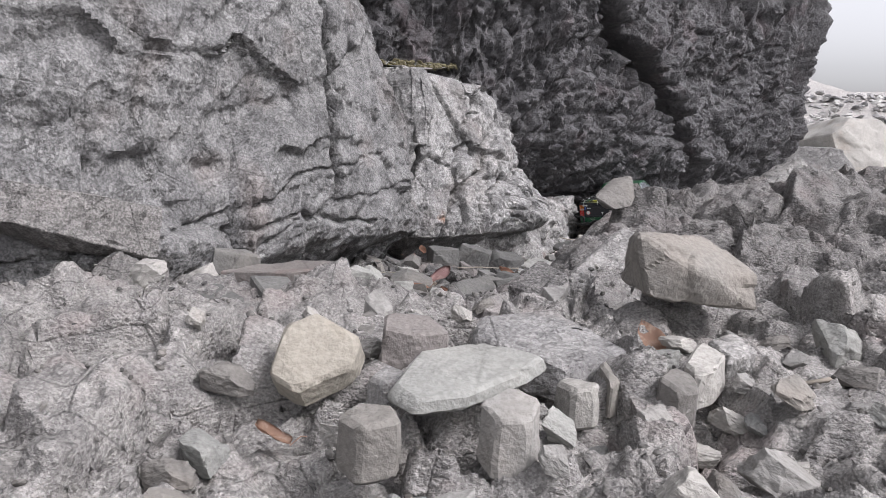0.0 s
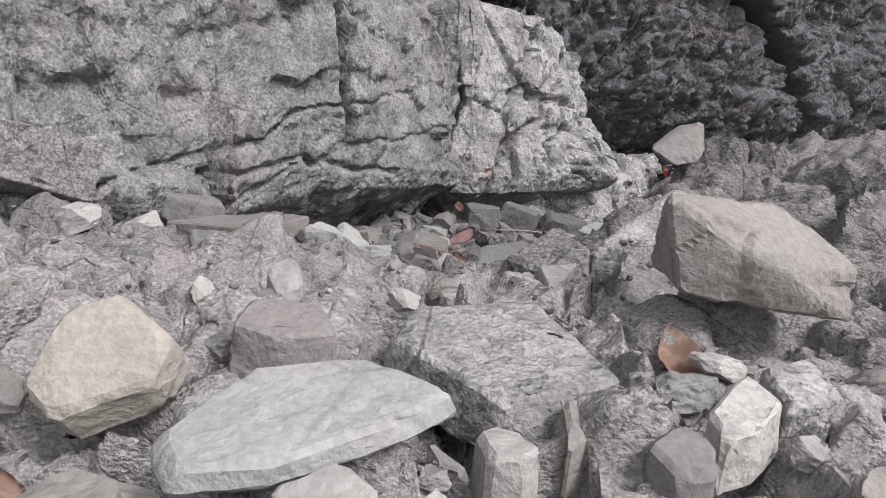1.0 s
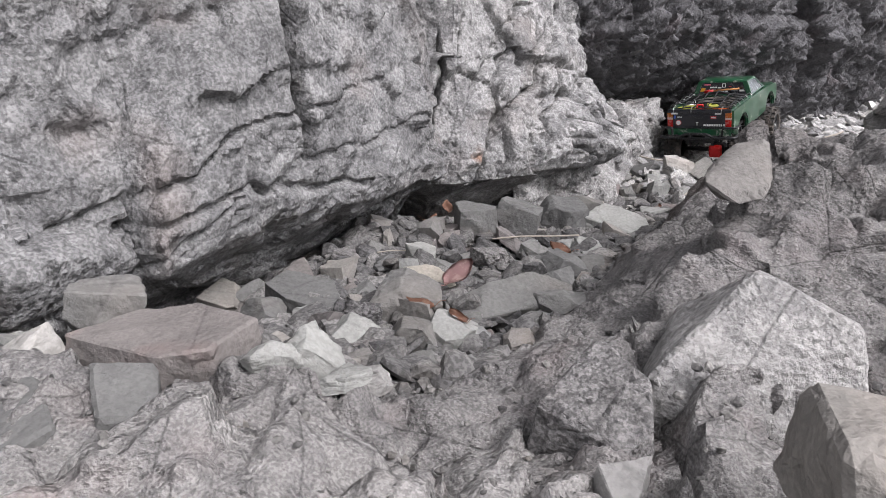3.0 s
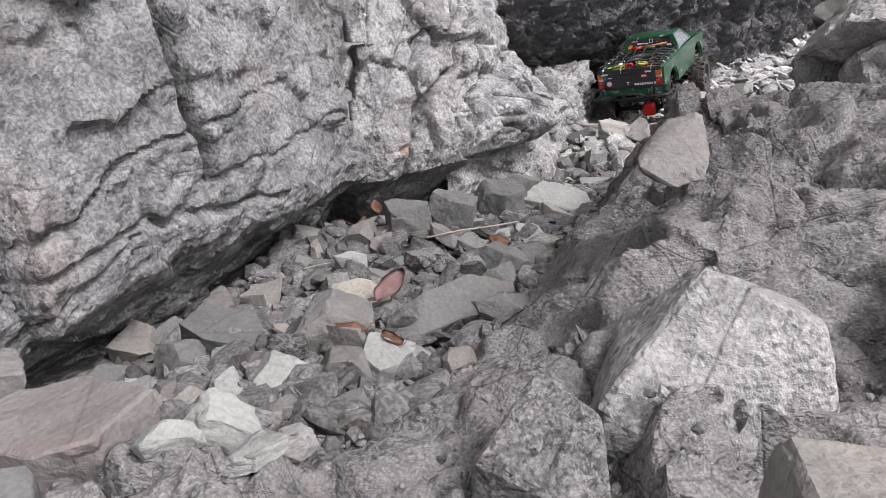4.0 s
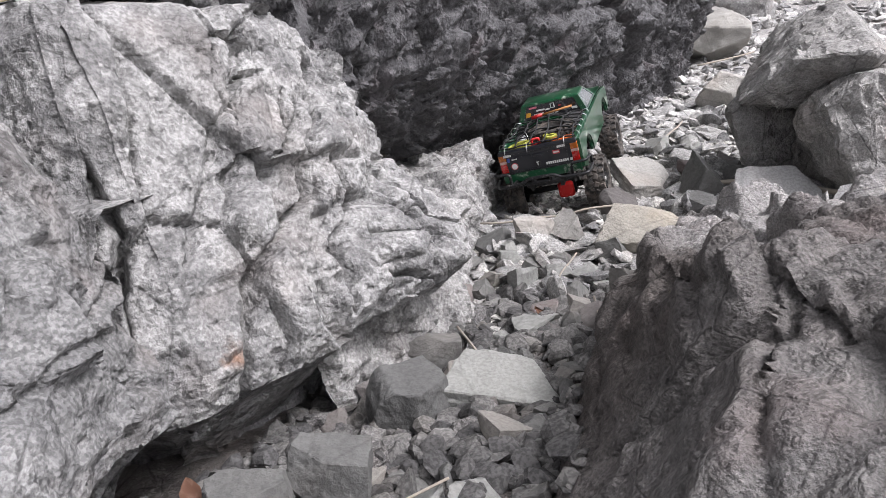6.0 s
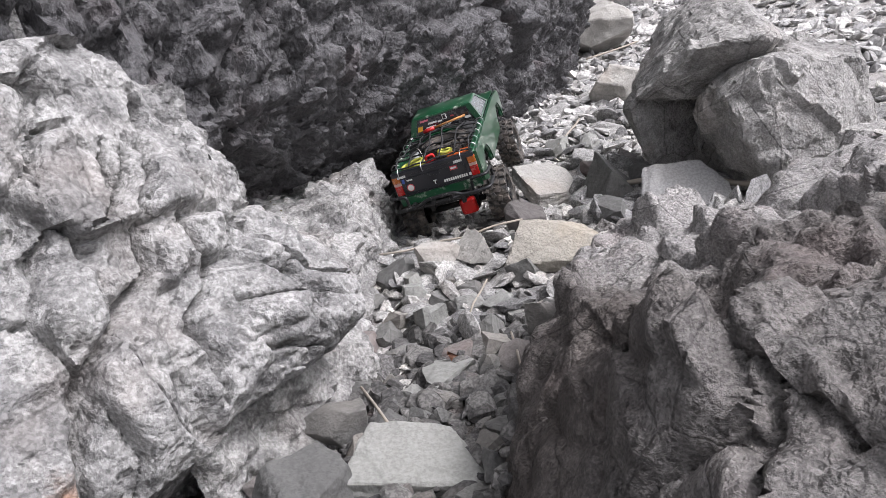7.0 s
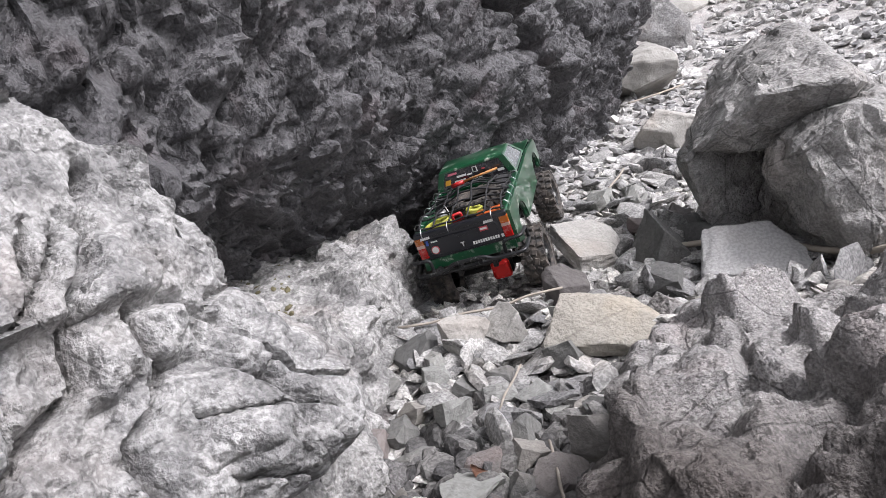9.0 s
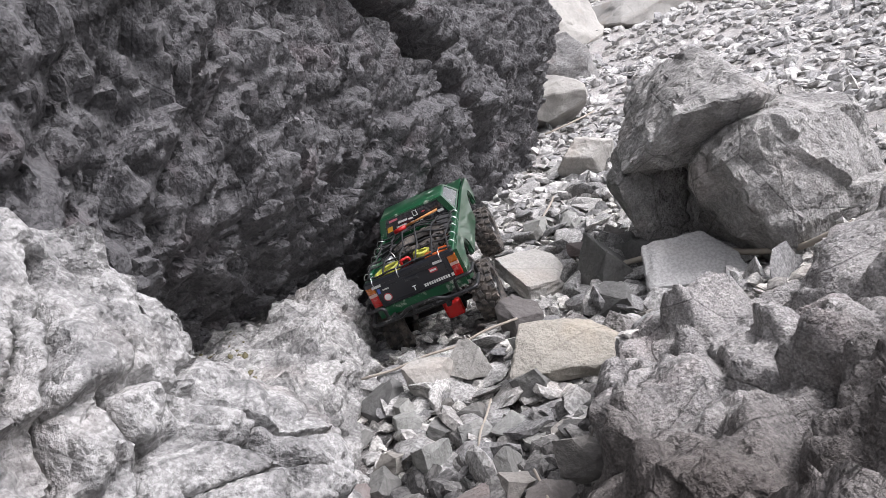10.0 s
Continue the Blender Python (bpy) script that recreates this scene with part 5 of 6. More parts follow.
def build_truck():
    t = new("toy_truck")
    t.matrix_world = TRUCK
    tagged(t, "muddy dark green radio-controlled toy pickup truck crawling over rocks", "toy truck")
    outline = side_outline()
    for s in (-1, 1):
        side = part("body_side", slab([(s * HW, y, z) for y, z in (outline if s > 0 else outline[::-1])], 0.006), GREEN, t, "green painted side panel splashed with dried mud")
        rail = bmesh.new()
        add_box(rail, (min(s * HW, s * (HW - 0.011)), REAR, TOP - 0.006), (max(s * HW, s * (HW - 0.011)), CAB_Y, TOP + 0.002), 0.0018)
        part("bed_rail", rail, GREEN, side)
        part("swage_line", tube([(s * (HW + 0.0006), REAR + 0.004, TOP - 0.018), (s * (HW + 0.0006), 0.12, TOP - 0.018)], 0.0016), GREEN, side)
        part("door_gap", box((s * HW - 0.001, CAB_Y - 0.0008, 0.122), (s * HW + 0.001, CAB_Y + 0.0008, TOP - 0.002)), STICKER_BLACK, side, "dark panel gap")
        part("door_gap", box((s * HW - 0.001, 0.0992, 0.122), (s * HW + 0.001, 0.1008, TOP - 0.002)), STICKER_BLACK, side, "dark panel gap")
        part("door_handle", box((s * HW - 0.002, CAB_Y + 0.012, TOP - 0.022), (s * HW + 0.003, CAB_Y + 0.032, TOP - 0.014), 0.001), STICKER_BLACK, side, "black door handle")
        for cy in AXLES:
            part("fender_flare", tube([(s * (HW - 0.001), cy + 0.058 * math.cos(math.pi * k / 14), 0.117 + 0.052 * math.sin(math.pi * k / 14)) for k in range(15)], 0.0048), GREEN, side, "wheel arch flare with scraped paint", True)
            arch = bmesh.new()
            for k in range(10):
                a, b = math.pi * k / 10, math.pi * (k + 1) / 10
                add_slab(arch, [(s * (HW - 0.006), cy + 0.057 * math.cos(a), 0.118 + 0.05 * math.sin(a)), (s * (HW - 0.006), cy + 0.057 * math.cos(b), 0.118 + 0.05 * math.sin(b)), (s * 0.045, cy + 0.057 * math.cos(b), 0.118 + 0.05 * math.sin(b)), (s * 0.045, cy + 0.057 * math.cos(a), 0.118 + 0.05 * math.sin(a))], 0.001)
            part("wheel_arch", arch, CHASSIS, side, "black inner wheel arch")
    part("yellow_sticker", slab([(HW + 0.0012, REAR + 0.006, 0.140), (HW + 0.0012, REAR + 0.028, 0.139), (HW + 0.0012, REAR + 0.027, 0.150), (HW + 0.0012, REAR + 0.009, 0.151)], 0.001), STICKER_YELLOW, t, "yellow sticker")

    tail = part("tailgate", box((-HW + 0.016, REAR - 0.004, 0.144), (HW - 0.016, REAR + 0.006, TOP), 0.0015), BLACK, t, "black tailgate with small stickers")
    part("tailgate_lip", box((-HW + 0.001, REAR - 0.006, TOP - 0.006), (HW - 0.001, REAR + 0.008, TOP + 0.003), 0.002), BLACK, tail)
    part("pressed_frame", tube(rounded([(-0.064, REAR - 0.004, 0.181), (0.064, REAR - 0.004, 0.181), (0.064, REAR - 0.004, 0.149), (-0.064, REAR - 0.004, 0.149), (-0.064, REAR - 0.004, 0.181)], 0.08), 0.0011), BLACK, tail)
    part("handle", box((-0.013, REAR - 0.0065, 0.174), (0.011, REAR - 0.003, 0.181), 0.0012), BLACK, tail, "black tailgate handle")
    back = REAR - 0.0052

    def decal(x, z, w, h, material, label="", skew=0.0, parent=tail, y=back):
        return part("sticker", slab([(x - w / 2, y, z - h / 2), (x + w / 2, y, z - h / 2), (x + w / 2 + skew, y, z + h / 2), (x - w / 2 + skew, y, z + h / 2)], 0.001), material, parent, label)

    for x0, z0, n, w, h in ((0.016, 0.1545, 11, 0.0038, 0.0056), (0.0695, 0.1545, 1, 0.0055, 0.0056)):
        for k in range(n):
            decal(x0 + k * 0.0046, z0, w - 0.0006, h, STICKER_WHITE, "white lettering bar")
    for x0 in (-0.074, 0.046):
        for k in range(5):
            decal(x0 + k * 0.0036, 0.1868, 0.0031, 0.0046, STICKER_WHITE, "white lettering bar", 0.0008, y=REAR - 0.0066)
    for k in range(4):
        decal(-0.0575 + k * 0.0032, 0.1765, 0.0026, 0.0026, STICKER_WHITE, "pale lettering bar")
    decal(-0.0665, 0.1765, 0.005, 0.009, STICKER_BLUE, "blue sticker", 0.001)
    decal(0.041, 0.176, 0.015, 0.0085, STICKER_RED, "red sticker", 0.0)
    decal(0.041, 0.176, 0.012, 0.0035, STICKER_WHITE, "pale lettering bar", y=back - 0.0006)
    for r, m, dy in ((0.0078, STICKER_RED, 0), (0.0062, STICKER_WHITE, 0.0005)):
        part("sticker", slab([(-0.0555 + r * math.cos(2 * math.pi * k / 24), back - dy, 0.1605 + r * math.sin(2 * math.pi * k / 24)) for k in range(24)], 0.001), m, tail, "round red and white sticker")
    part("sticker", slab([(-0.008, back, 0.153), (0.001, back, 0.153), (0.002, back, 0.162), (-0.0035, back, 0.166), (-0.009, back, 0.162)], 0.0008), STICKER_BLACK, tail, "black shield sticker")
    decal(-0.0035, 0.1615, 0.0072, 0.0018, STICKER_WHITE, "white lettering bar", y=back - 0.0005)
    decal(-0.0035, 0.1575, 0.0020, 0.0075, STICKER_WHITE, "white lettering bar", y=back - 0.0005)

    part("rear_valance", box((-HW + 0.001, REAR - 0.003, 0.124), (HW - 0.001, REAR + 0.005, 0.1435), 0.0015), GREEN, t, "green rear valance under the tailgate")
    for s in (-1, 1):
        lamp = part("tail_light", box((s * (HW - 0.008) - 0.0078, REAR - 0.004, 0.148), (s * (HW - 0.008) + 0.0078, REAR + 0.014, 0.189), 0.0012), LENS_RED, t, "red and amber tail light")
        part("amber_lens", box((s * (HW - 0.008) - 0.0079, REAR - 0.0047, 0.1755), (s * (HW - 0.008) + 0.0079, REAR + 0.010, 0.1888), 0.001), LENS_AMBER, lamp, "amber lens")
        part("clear_lens", box((s * (HW - 0.008) - 0.0079, REAR - 0.0045, 0.1690), (s * (HW - 0.008) + 0.0079, REAR + 0.010, 0.1752), 0.0008), LENS_CLEAR, lamp, "pale clear lens")

    part("bed_floor", box((-HW + 0.007, REAR + 0.007, 0.150), (HW - 0.007, CAB_Y - 0.001, 0.154)), CHASSIS, t)
    part("bed_front_wall", box((-HW + 0.007, CAB_Y - 0.005, 0.150), (HW - 0.007, CAB_Y, TOP)), GREEN, t)

    # cab
    b0, b1, r0, r1, zr, hb, hr = CAB_Y, 0.118, -0.024, 0.058, 0.2345, HW - 0.002, 0.070

    def lerp3(a, b, u):
        return tuple(a[i] + (b[i] - a[i]) * u for i in range(3))

    cab = part("cab_roof", box((-hr, r0, zr - 0.004), (hr, r1, zr + 0.002), 0.003), GREEN, t, "glossy green cab roof", True)
    base = {("r", -1): (-hb, b0, TOP), ("r", 1): (hb, b0, TOP), ("f", -1): (-hb, b1, TOP), ("f", 1): (hb, b1, TOP)}
    roof = {("r", -1): (-hr, r0, zr), ("r", 1): (hr, r0, zr), ("f", -1): (-hr, r1, zr), ("f", 1): (hr, r1, zr)}

    def window(name, q, material, inset, label):
        """A frame of four bars and a pane on the corners q (lower left, lower right, upper right, upper left)."""
        cx = [sum(c[i] for c in q) / 4 for i in range(3)]
        inner = [lerp3(c, cx, inset) for c in q]
        frame_bm = bmesh.new()
        for i in range(4):
            j = (i + 1) % 4
            add_slab(frame_bm, [q[i], q[j], inner[j], inner[i]], 0.004)
        part(name + "_frame", frame_bm, GREEN, t, "green window frame")
        n = (Vector(q[1]) - Vector(q[0])).cross(Vector(q[3]) - Vector(q[0])).normalized() * 0.0012
        return part(name, slab([tuple(Vector(c) - n) for c in inner], 0.001), material, t, label), inner, n

    rear, rin, rn = window("rear_window", [base["r", -1], base["r", 1], roof["r", 1], roof["r", -1]], GLASS_DARK, 0.17, "smoked rear window with small stickers")
    for s in (-1, 1):
        q = [base["r", s], base["f", s], roof["f", s], roof["r", s]]
        window("side_window", q if s > 0 else [q[1], q[0], q[3], q[2]], GLASS_SIDE, 0.16, "dusty side window")
    window("windscreen", [base["f", 1], base["f", -1], roof["f", -1], roof["f", 1]], GLASS_SIDE, 0.1, "dusty windscreen")

    def pane(u, v):
        a, b = lerp3(rin[0], rin[1], u), lerp3(rin[3], rin[2], u)
        return Vector(lerp3(a, b, v)) - 0.55 * rn

    for u, v, du, dv, m, lab in ((0.14, 0.84, 0.16, 0.12, STICKER_PINK, "pink sticker"), (0.30, 0.60, 0.16, 0.12, STICKER_WHITE, "white lettering bar"), (0.44, 0.56, 0.08, 0.10, STICKER_WHITE, "white lettering bar"), (0.07, 0.40, 0.09, 0.30, STICKER_ORANGE, "orange sticker"), (0.27, 0.32, 0.18, 0.16, STICKER_WHITE, "pale sticker"), (0.54, 0.76, 0.085, 0.34, STICKER_WHITE, "white framed sticker"), (0.45, 0.28, 0.055, 0.17, STICKER_WHITE, "white square sticker"), (0.52, 0.28, 0.055, 0.17, STICKER_WHITE, "white square sticker"), (0.59, 0.28, 0.055, 0.17, STICKER_WHITE, "white square sticker"), (0.68, 0.66, 0.06, 0.08, STICKER_RED, "red sticker"), (0.77, 0.30, 0.14, 0.10, GLASS_SIDE, "grey sticker"), (0.92, 0.30, 0.10, 0.16, STICKER_WHITE, "white oval sticker")):
        part("sticker", slab([pane(u - du / 2, v - dv / 2), pane(u + du / 2, v - dv / 2), pane(u + du / 2, v + dv / 2), pane(u - du / 2, v + dv / 2)], 0.0008), m, rear, lab)
    part("sticker", slab([p - 0.3 * rn for p in ()] or [pane(0.515, 0.63) - 0.4 * -rn, pane(0.565, 0.63) - 0.4 * -rn, pane(0.565, 0.89) - 0.4 * -rn, pane(0.515, 0.89) - 0.4 * -rn], 0.0006), STICKER_BLACK, rear, "black sticker centre")

    part("bonnet", slab([(-HW + 0.004, 0.116, TOP), (HW - 0.004, 0.116, TOP), (HW - 0.006, NOSE - 0.006, 0.184), (-HW + 0.006, NOSE - 0.006, 0.184)], 0.004), GREEN, t, "green bonnet")
    part("grille", box((-HW + 0.006, NOSE - 0.008, 0.140), (HW - 0.006, NOSE + 0.002, 0.180), 0.001), BLACK, t)
    for s in (-1, 1):
        part("headlight", box((s * 0.062 - 0.014, NOSE + 0.001, 0.155), (s * 0.062 + 0.014, NOSE + 0.005, 0.177), 0.001), LENS_CLEAR, t, "clear headlight")
    part("front_bumper", tube(rounded([(-0.095, NOSE - 0.01, 0.128), (-0.08, NOSE + 0.022, 0.128), (0.08, NOSE + 0.022, 0.128), (0.095, NOSE - 0.01, 0.128)]), 0.0045), STEEL, t, "", True)

    # rear tube bumper
    yb = REAR - 0.020
    bumper = part("rear_bumper", tube(rounded([(-0.104, REAR + 0.03, 0.124), (-0.102, yb, 0.122), (-0.045, yb - 0.004, 0.124), (-0.028, yb - 0.006, 0.134), (0.028, yb - 0.006, 0.134), (0.045, yb - 0.004, 0.124), (0.102, yb, 0.122), (0.104, REAR + 0.03, 0.124)]), 0.0038), STEEL, t, "scuffed black tube bumper", True)
    part("bumper_bar", tube([(-0.09, yb + 0.004, 0.119), (0.09, yb + 0.004, 0.119)], 0.0036), STEEL, bumper, "", True)
    for s in (-1, 1):
        part("corner_loop", tube(rounded([(s * 0.068, yb, 0.124), (s * 0.069, yb + 0.002, 0.149), (s * 0.103, yb + 0.004, 0.150), (s * 0.104, REAR + 0.03, 0.148), (s * 0.104, REAR + 0.03, 0.124)]), 0.0034), STEEL, bumper, "", True)
    for x in (-0.06, -0.02, 0.02, 0.06):
        part("bumper_bracket", box((x - 0.003, yb, 0.118), (x + 0.003, REAR + 0.004, 0.128)), STEEL, bumper)

    # chassis
    for s in (-1, 1):
        part("frame_rail", box((s * 0.034 - 0.004, REAR + 0.012, 0.092), (s * 0.034 + 0.004, NOSE - 0.01, 0.112), 0.001), CHASSIS, t)
    part("cross_plate", box((-0.045, REAR + 0.018, 0.098), (0.045, REAR + 0.046, 0.112), 0.001), CHASSIS, t)
    part("skid_plate", box((-0.036, -0.05, 0.082), (0.036, 0.07, 0.094), 0.002), CHASSIS, t)
    part("underbody", box((-HW + 0.008, REAR + 0.006, 0.128), (HW - 0.008, NOSE - 0.012, 0.134)), CHASSIS, t)
    part("gearbox", box((-0.024, -0.03, 0.094), (0.024, 0.05, 0.125), 0.004), CHASSIS, t)
    part("driveshaft", tube([(0.012, -0.02, 0.092), (0.024, AXLES[0] + 0.02, 0.064)], 0.004), STEEL, t)
    part("driveshaft", tube([(0.012, 0.04, 0.092), (0.02, AXLES[1] - 0.02, 0.064)], 0.004), STEEL, t)
    for cy in AXLES:
        ax = part("axle", tube([(-0.082, cy, TYRE_R), (0.082, cy, TYRE_R)], 0.0068, 12), CHASSIS, t, "black axle tube", True)
        out = -1 if cy < 0 else 1
        bm = box((0.006, cy - 0.018, TYRE_R - 0.018), (0.046, cy + 0.018, TYRE_R + 0.018), 0.006)
        part("differential", bm, CHASSIS, ax)
        if cy < 0:
            cover = part("diff_cover", box((0.006, cy - 0.033, TYRE_R - 0.0185), (0.043, cy - 0.017, TYRE_R + 0.0185), 0.0065), DIFF_RED, ax, "bright red differential cover")
            for k in range(8):
                a = 2 * math.pi * k / 8
                part("bolt", box((0.0245 + 0.0145 * math.cos(a) - 0.0016, cy - 0.0345, TYRE_R + 0.0145 * math.sin(a) - 0.0016), (0.0245 + 0.0145 * math.cos(a) + 0.0016, cy - 0.0325, TYRE_R + 0.0145 * math.sin(a) + 0.0016), 0.0004), DIFF_RED, cover)
        for s in (-1, 1):
            foot, head = Vector((s * 0.060, cy + 0.004 * out, 0.066)), Vector((s * 0.050, cy - 0.012 * out, 0.146))
            shock = part("shock_absorber", tube([foot, foot.lerp(head, 0.55)], 0.0028), CHROME, t, "shock absorber with a black coil spring")
            part("shock_body", tube([foot.lerp(head, 0.45), head], 0.0048, 10), CHASSIS, shock)
            turns = 9
            coil = [foot.lerp(head, 0.10 + 0.72 * k / (turns * 10)) + Vector((0.0078 * math.cos(2 * math.pi * k / 10), 0.0078 * math.sin(2 * math.pi * k / 10), 0)) for k in range(turns * 10 + 1)]
            part("spring", tube(coil, 0.0011, 5), STEEL, shock, "coil spring", True)
            part("link_rod", tube([(s * 0.05, cy + 0.006 * -out, 0.052), (s * 0.03, cy - out * 0.11, 0.088)], 0.0032), STEEL, t)
            build_wheel(t, s * 0.094, cy, s)
    part("tie_rod", tube([(-0.075, AXLES[0] + 0.012, TYRE_R + 0.012), (0.02, AXLES[0] + 0.03, TYRE_R + 0.03)], 0.0022), CHROME, t)

    # net over the load
    net = bmesh.new()

    def load_top(x, y):
        return TOP + 0.001 + 0.022 * math.exp(-((x - 0.008) / 0.05) ** 2 - ((y + 0.115) / 0.06) ** 2) + 0.006 * math.exp(-((y + 0.2) / 0.03) ** 2)

    for k in range(7):
        y = REAR + 0.012 + k * 0.033
        add_tube(net, [(x, y + 0.004 * math.sin(9 * x + k), load_top(x, y) + 0.003 + 0.0012 * math.sin(140 * x + k)) for x in np.linspace(-HW + 0.004, HW - 0.004, 17)], 0.0018, 6)
    for k in range(6):
        x = -HW + 0.012 + k * 0.0305
        add_tube(net, [(x + 0.003 * math.sin(40 * y + k), y, load_top(x, y) + 0.0045 + 0.0012 * math.sin(130 * y + k)) for y in np.linspace(REAR + 0.006, CAB_Y - 0.006, 21)], 0.0018, 6)
    part("cargo_net", net, ROPE, t, "black knotted elastic cargo net", True)
    for s in (-1, 1):
        for k in range(5):
            y = REAR + 0.03 + 0.042 * k
            part("hook", tube(rounded([(s * (HW - 0.016), y, TOP + 0.006), (s * (HW - 0.003), y, TOP + 0.011), (s * (HW + 0.003), y, TOP + 0.004), (s * (HW + 0.002), y, TOP - 0.006)]), 0.0009, 6), CHROME, t, "bright wire hook", True)
    for x in (-0.07, -0.02, 0.062):
        part("hook", tube(rounded([(x, REAR + 0.016, TOP + 0.006), (x, REAR + 0.002, TOP + 0.010), (x, REAR - 0.007, TOP + 0.003), (x, REAR - 0.007, TOP - 0.006)]), 0.0009, 6), CHROME, t, "bright wire hook", True)
    return t


truck = build_truck()


def in_bed(ob, at, turn, label, category):
    ob.matrix_world = TRUCK @ pose(*at, *turn)
    return tagged(ob, label, category)


# ---- the load in the truck's bed ----
spare = new("spare_tyre")
in_bed(spare, (0.010, -0.112, 0.176), (0, 90, 0), "spare off-road tyre lying in the truck bed under a net", "tyre")
tyre_part = build_tyre(spare)
tyre_part.scale = (0.92, 0.92, 0.92)
part("sidewall_disc", lathe(((0.010, 0.034), (0.014, 0.030), (0.013, 0.0004)), 24), CLOTH_DARK, spare)


def coil(name, radius, turns, r, material, at, turn, label, category):
    thing = new(name)
    in_bed(thing, at, turn, label, category)
    path = [(radius * (1 + 0.05 * math.sin(k)) * math.cos(k * 2 * math.pi / 16), radius * 0.6 * math.sin(k * 2 * math.pi / 16), 0.0035 * k / 16) for k in range(turns * 16)]
    part("strap", tube(path, r, 6), material, thing, "", True)
    return thing


coil("tow_strap", 0.024, 3, 0.0032, STRAP_YELLOW, (-0.045, -0.212, 0.186), (4, -6, 15), "coiled yellow green tow strap in the truck bed", "strap")
coil("tow_strap", 0.014, 3, 0.003, STRAP_YELLOW, (0.022, -0.205, 0.192), (20, 10, 40), "folded yellow green tow strap in the truck bed", "strap")
shackle = new("shackle")
in_bed(shackle, (-0.006, -0.222, 0.196), (0, 0, 20), "red shackle beside the tailgate of the truck bed", "shackle")
part("bow", tube(rounded([(-0.008, 0, -0.004), (-0.008, 0, 0.008), (0.008, 0, 0.008), (0.008, 0, -0.004)]), 0.0028), HANDLE_RED, shackle, "", True)
part("pin", tube([(-0.011, 0, -0.003), (0.011, 0, -0.003)], 0.0022), HANDLE_RED, shackle)
fuel = new("fuel_can")
in_bed(fuel, (0.052, -0.222, 0.178), (0, 0, 4), "orange plastic box behind the tailgate", "box")
part("can_body", box((-0.022, -0.012, -0.020), (0.022, 0.012, 0.018), 0.003), CAN, fuel)
part("cap", box((-0.006, -0.004, 0.018), (0.006, 0.004, 0.022), 0.001), STICKER_BLACK, fuel)
shovel = new("shovel")
in_bed(shovel, (0.0, -0.052, 0.213), (0, -3, 6), "toy shovel with a red grip across the truck bed", "shovel")
part("handle", tube([(-0.02, 0, 0), (0.055, 0, 0.001)], 0.0026), WOOD, shovel, "orange wooden handle", True)
part("grip", tube([(-0.044, 0, -0.001), (-0.018, 0, 0)], 0.0045, 10), HANDLE_RED, shovel, "red grip", True)
can = new("tin_can")
in_bed(can, (-0.052, -0.165, 0.190), (80, 0, 30), "small silver tin with a wire handle in the truck bed", "tin")
part("tin_body", lathe(((-0.010, 0.0005), (-0.010, 0.013), (0.010, 0.013), (0.010, 0.0005)), 20), CHROME, can, "", True)
part("wire_handle", tube([(0.011, 0.018 * math.cos(math.pi * k / 10), 0.006 + 0.018 * math.sin(math.pi * k / 10)) for k in range(11)], 0.001, 6), CHROME, can, "", True)
pack = new("pack")
in_bed(pack, (0.060, -0.060, 0.182), (0, 0, 10), "black lumpy pack strapped in the truck bed", "bag")
v, f = stone_shape(3, 77, 1.0, 6, 0.06)
pm = mesh_data("bag", v * np.array((0.022, 0.032, 0.022)), f, CLOTH_DARK)
bag = new("bag", pm)
bag.parent = pack
copy_thing(pack, TRUCK @ pose(-0.055, -0.085, 0.180, 0, 10, 60))


# ---- leaves, sticks and dry stalks ----
def leaf(at, turn, size, material, label, seed):
    """A dry curled leaf with a pointed tip, a midrib and a short stalk."""
    r = random.Random(seed)
    bm = bmesh.new()
    rows, cols = 10, 7
    grid = []
    for i in range(rows):
        u = i / (rows - 1)
        half = 0.5 * math.sin(math.pi * min(1, u ** 0.8)) ** 0.8 * (1 - 0.15 * u)
        row = []
        for j in range(cols):
            w = (j / (cols - 1) - 0.5) * 2
            curl = 0.10 * w * w * (1 if seed % 2 else -0.6) + 0.05 * math.sin(6 * u + 2 * w + seed)
            edge = 1 + 0.08 * r.uniform(-1, 1) * (abs(w) > 0.8)
            row.append(bm.verts.new((w * (half * 0.62 + 0.02) * edge * size, (u - 0.5) * size, (curl + 0.12 * (u - 0.5) ** 2) * size)))
        grid.append(row)
    for a, b in zip(grid, grid[1:]):
        for j in range(cols - 1):
            bm.faces.new((a[j], a[j + 1], b[j + 1], b[j]))
    bmesh.ops.solidify(bm, geom=bm.faces[:], thickness=0.0006)
    thing = new("leaf")
    thing.matrix_world = pose(*at, *turn)
    tagged(thing, label, "leaf")
    part("blade", bm, material, thing, "", True)
    part("stalk", tube([(0, -0.5 * size, 0.0), (0.03 * size, -0.66 * size, 0.01), (0.02 * size, -0.8 * size, 0.012)], 0.012 * size, 5), material, thing)
    return thing


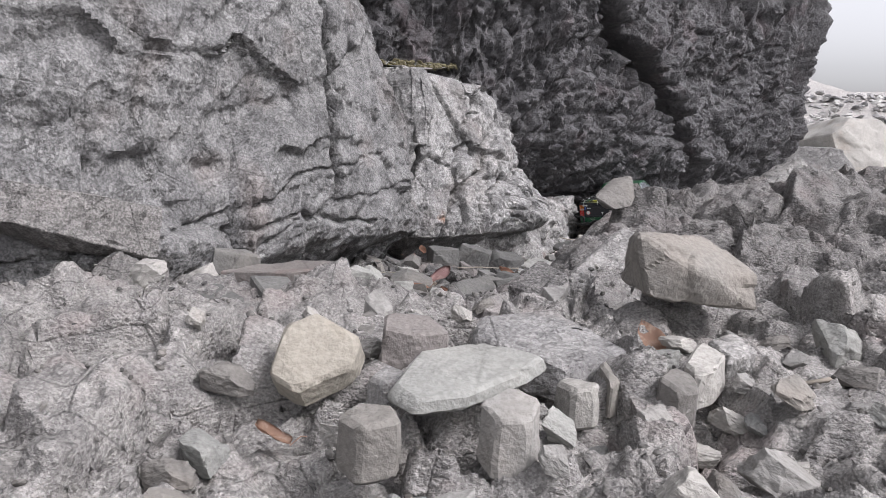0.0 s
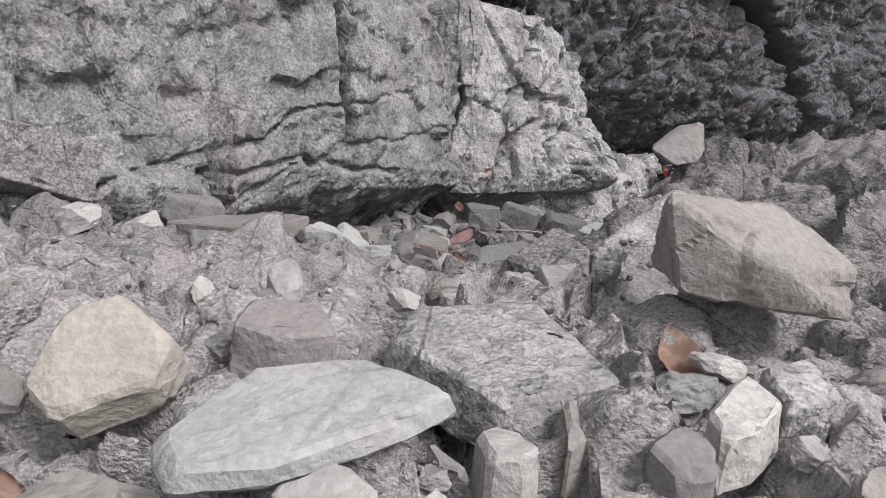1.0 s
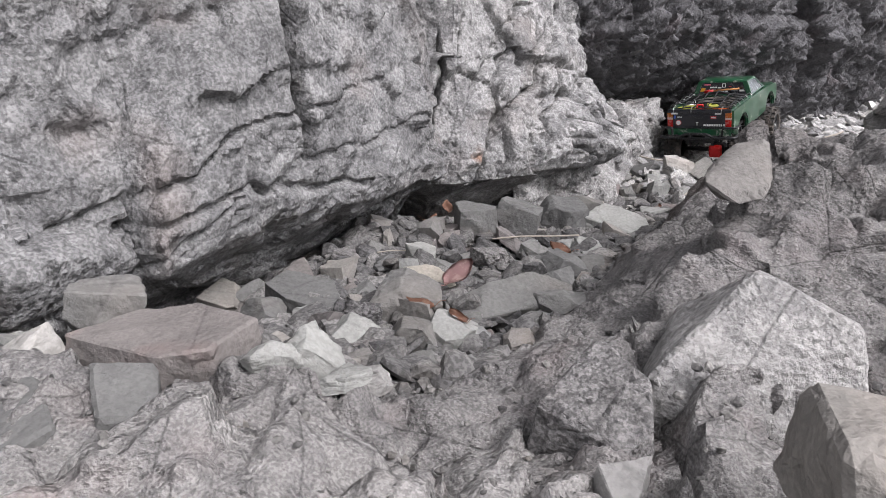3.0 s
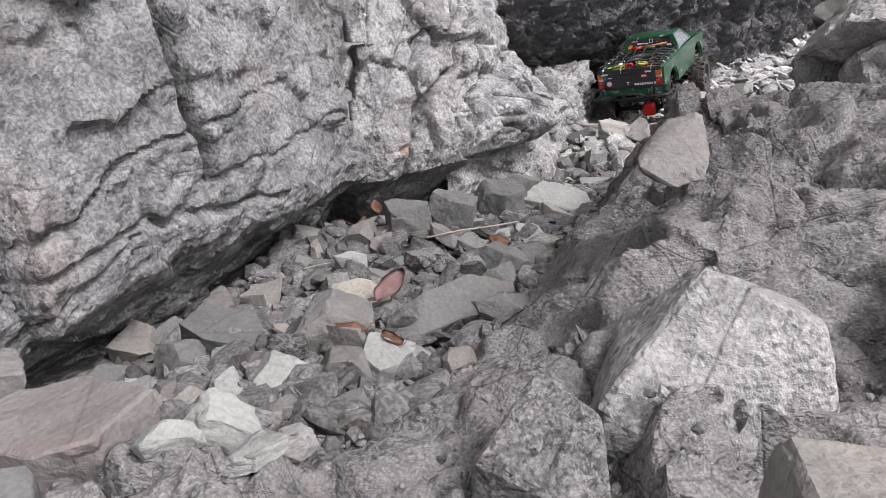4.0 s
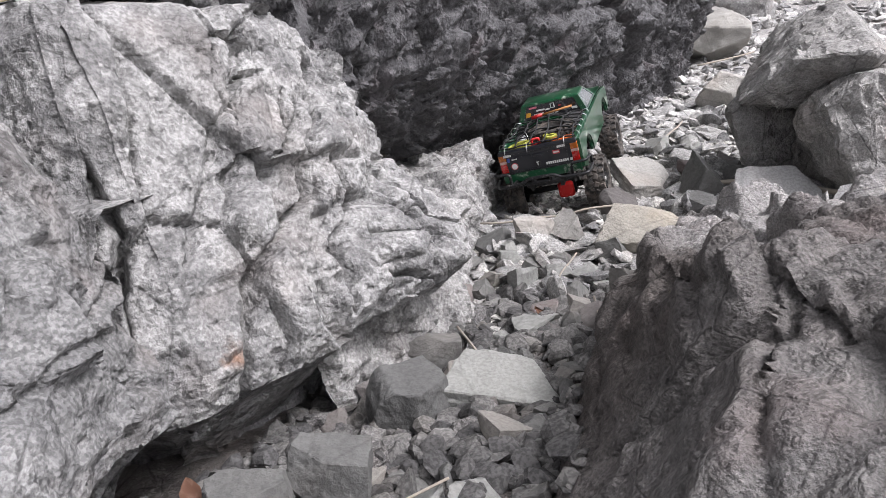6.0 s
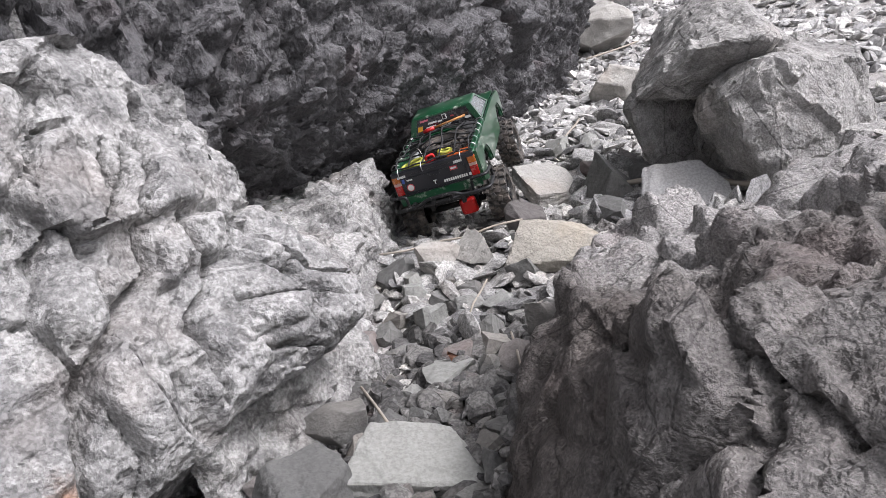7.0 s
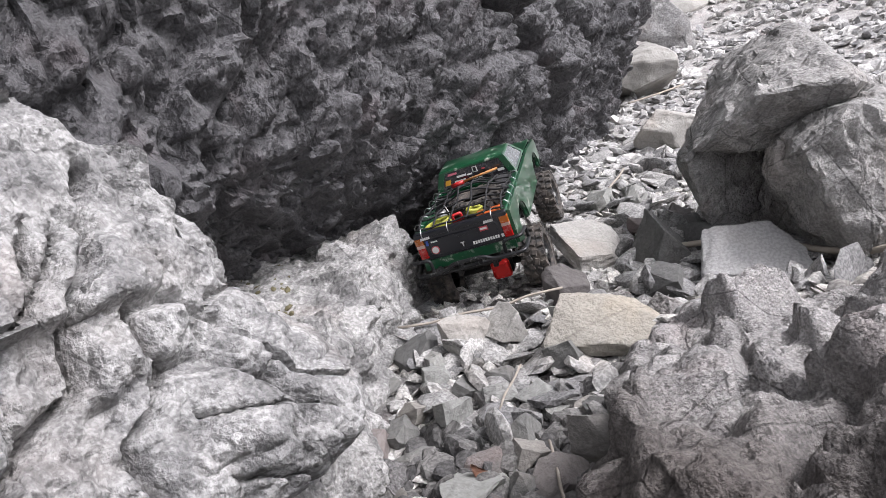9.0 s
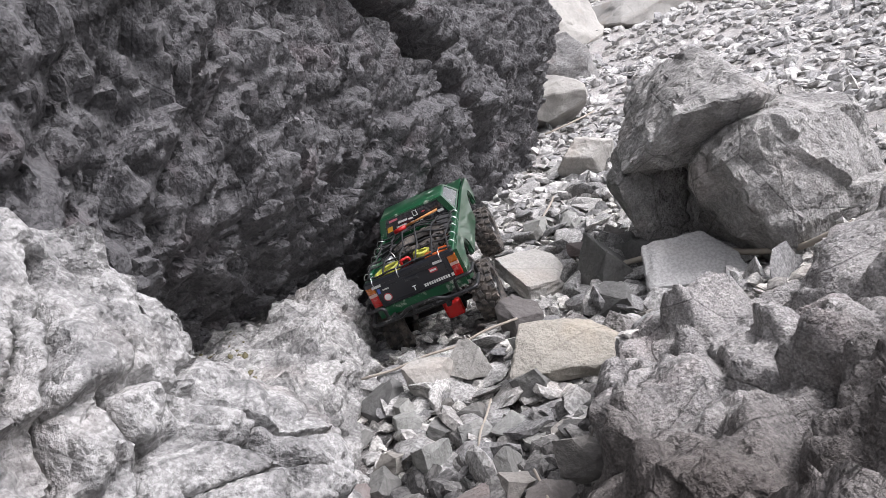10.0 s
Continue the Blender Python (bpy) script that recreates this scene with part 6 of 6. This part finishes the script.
leaf((0.318, 0.70, ground_z(0.318, 0.70) + 0.018), (35, -12, 10), 0.046, DRY_LEAF, "tan curled dry leaf lying on the bedrock", 3)
leaf((0.095, 1.30, ground_z(0.095, 1.30) + 0.050), (24, 10, -40), 0.052, PINK_LEAF, "pinkish dry leaf lying between stones", 5)
leaf((0.058, 1.205, ground_z(0.058, 1.205) + 0.036), (10, -5, 80), 0.036, RUST_LEAF, "rust brown dry leaf between stones", 4)
leaf((0.105, 1.175, ground_z(0.105, 1.175) + 0.034), (8, 5, 50), 0.03, RUST_LEAF, "rust brown dry leaf between stones", 7)
leaf((0.205, 1.235, ground_z(0.205, 1.235) + 0.034), (30, 0, 140), 0.034, RUST_LEAF, "rust brown dry leaf between stones", 9)
leaf((0.235, 1.47, ground_z(0.235, 1.47) + 0.034), (15, -20, 60), 0.036, RUST_LEAF, "rust brown dry leaf between stones", 8)
leaf((0.49, 1.99, ground_z(0.49, 1.99) + 0.02), (20, 10, 30), 0.034, RUST_LEAF, "rust brown dry leaf between stones", 11)
leaf((-0.02, 0.47, ground_z(-0.02, 0.47) + 0.016), (15, 10, 70), 0.032, DRY_LEAF, "tan dry leaf between stones", 13)


def stick(points, r, label):
    thing = new("stick")
    tagged(thing, label, "stick")
    path = [Vector(p) + Vector((0.002 * math.sin(9 * i), 0.002 * math.cos(7 * i), 0)) for i, p in enumerate(points)]
    part("stem", tube(rounded(path, 0.3), r, 6), DRY_STICK, thing, "", True)
    return thing


def laid(x0, y0, x1, y1, lift, n=5):
    out = []
    for k in range(n):
        x, y = x0 + (x1 - x0) * k / (n - 1), y0 + (y1 - y0) * k / (n - 1)
        out.append((x, y, ground_z(x, y) + lift))
    return out


stick(laid(0.13, 1.52, 0.27, 1.58, 0.03, 4), 0.0014, "thin bleached stick lying across the stones")
stick(laid(-0.10, 1.42, 0.02, 1.46, 0.02, 4), 0.0009, "thin bleached twig lying across the stones")
stick(laid(0.62, 2.18, 0.55, 2.10, 0.03, 4), 0.0017, "short bleached stick lying in the gully")
stick(laid(0.50, 2.42, 0.78, 2.38, 0.04, 6), 0.0022, "bleached bent stick lying on the scree")
stick(laid(1.12, 2.85, 1.30, 3.05, 0.04, 5), 0.0030, "bleached branch lying on the scree")
stick(laid(0.36, 2.0, 0.37, 1.88, 0.03, 3), 0.002, "dry pale stalk beside the white outcrop")
stick(laid(0.575, 1.99, 0.535, 1.86, 0.03, 4), 0.0018, "dry pale stalk at the boulder's foot")
stick(laid(0.42, 0.58, 0.50, 0.60, 0.01, 3), 0.0022, "short bleached stick on the bedrock")
stick(laid(0.99, 2.44, 1.13, 2.31, 0.035, 4) + laid(1.15, 2.22, 1.20, 2.05, 0.03, 3), 0.0055, "grey weathered branch lying under the hollow boulder")
stick(laid(1.95, 4.1, 2.3, 4.2, 0.05, 5), 0.0045, "bleached branch on the far scree")
leaf((0.045, 1.615, 0.20), (30, 10, 20), 0.03, RUST_LEAF, "rust brown dry leaf caught at the wall foot", 15)
leaf((0.02, 1.585, 0.19), (20, -20, -60), 0.026, RUST_LEAF, "rust brown dry leaf caught at the wall foot", 16)
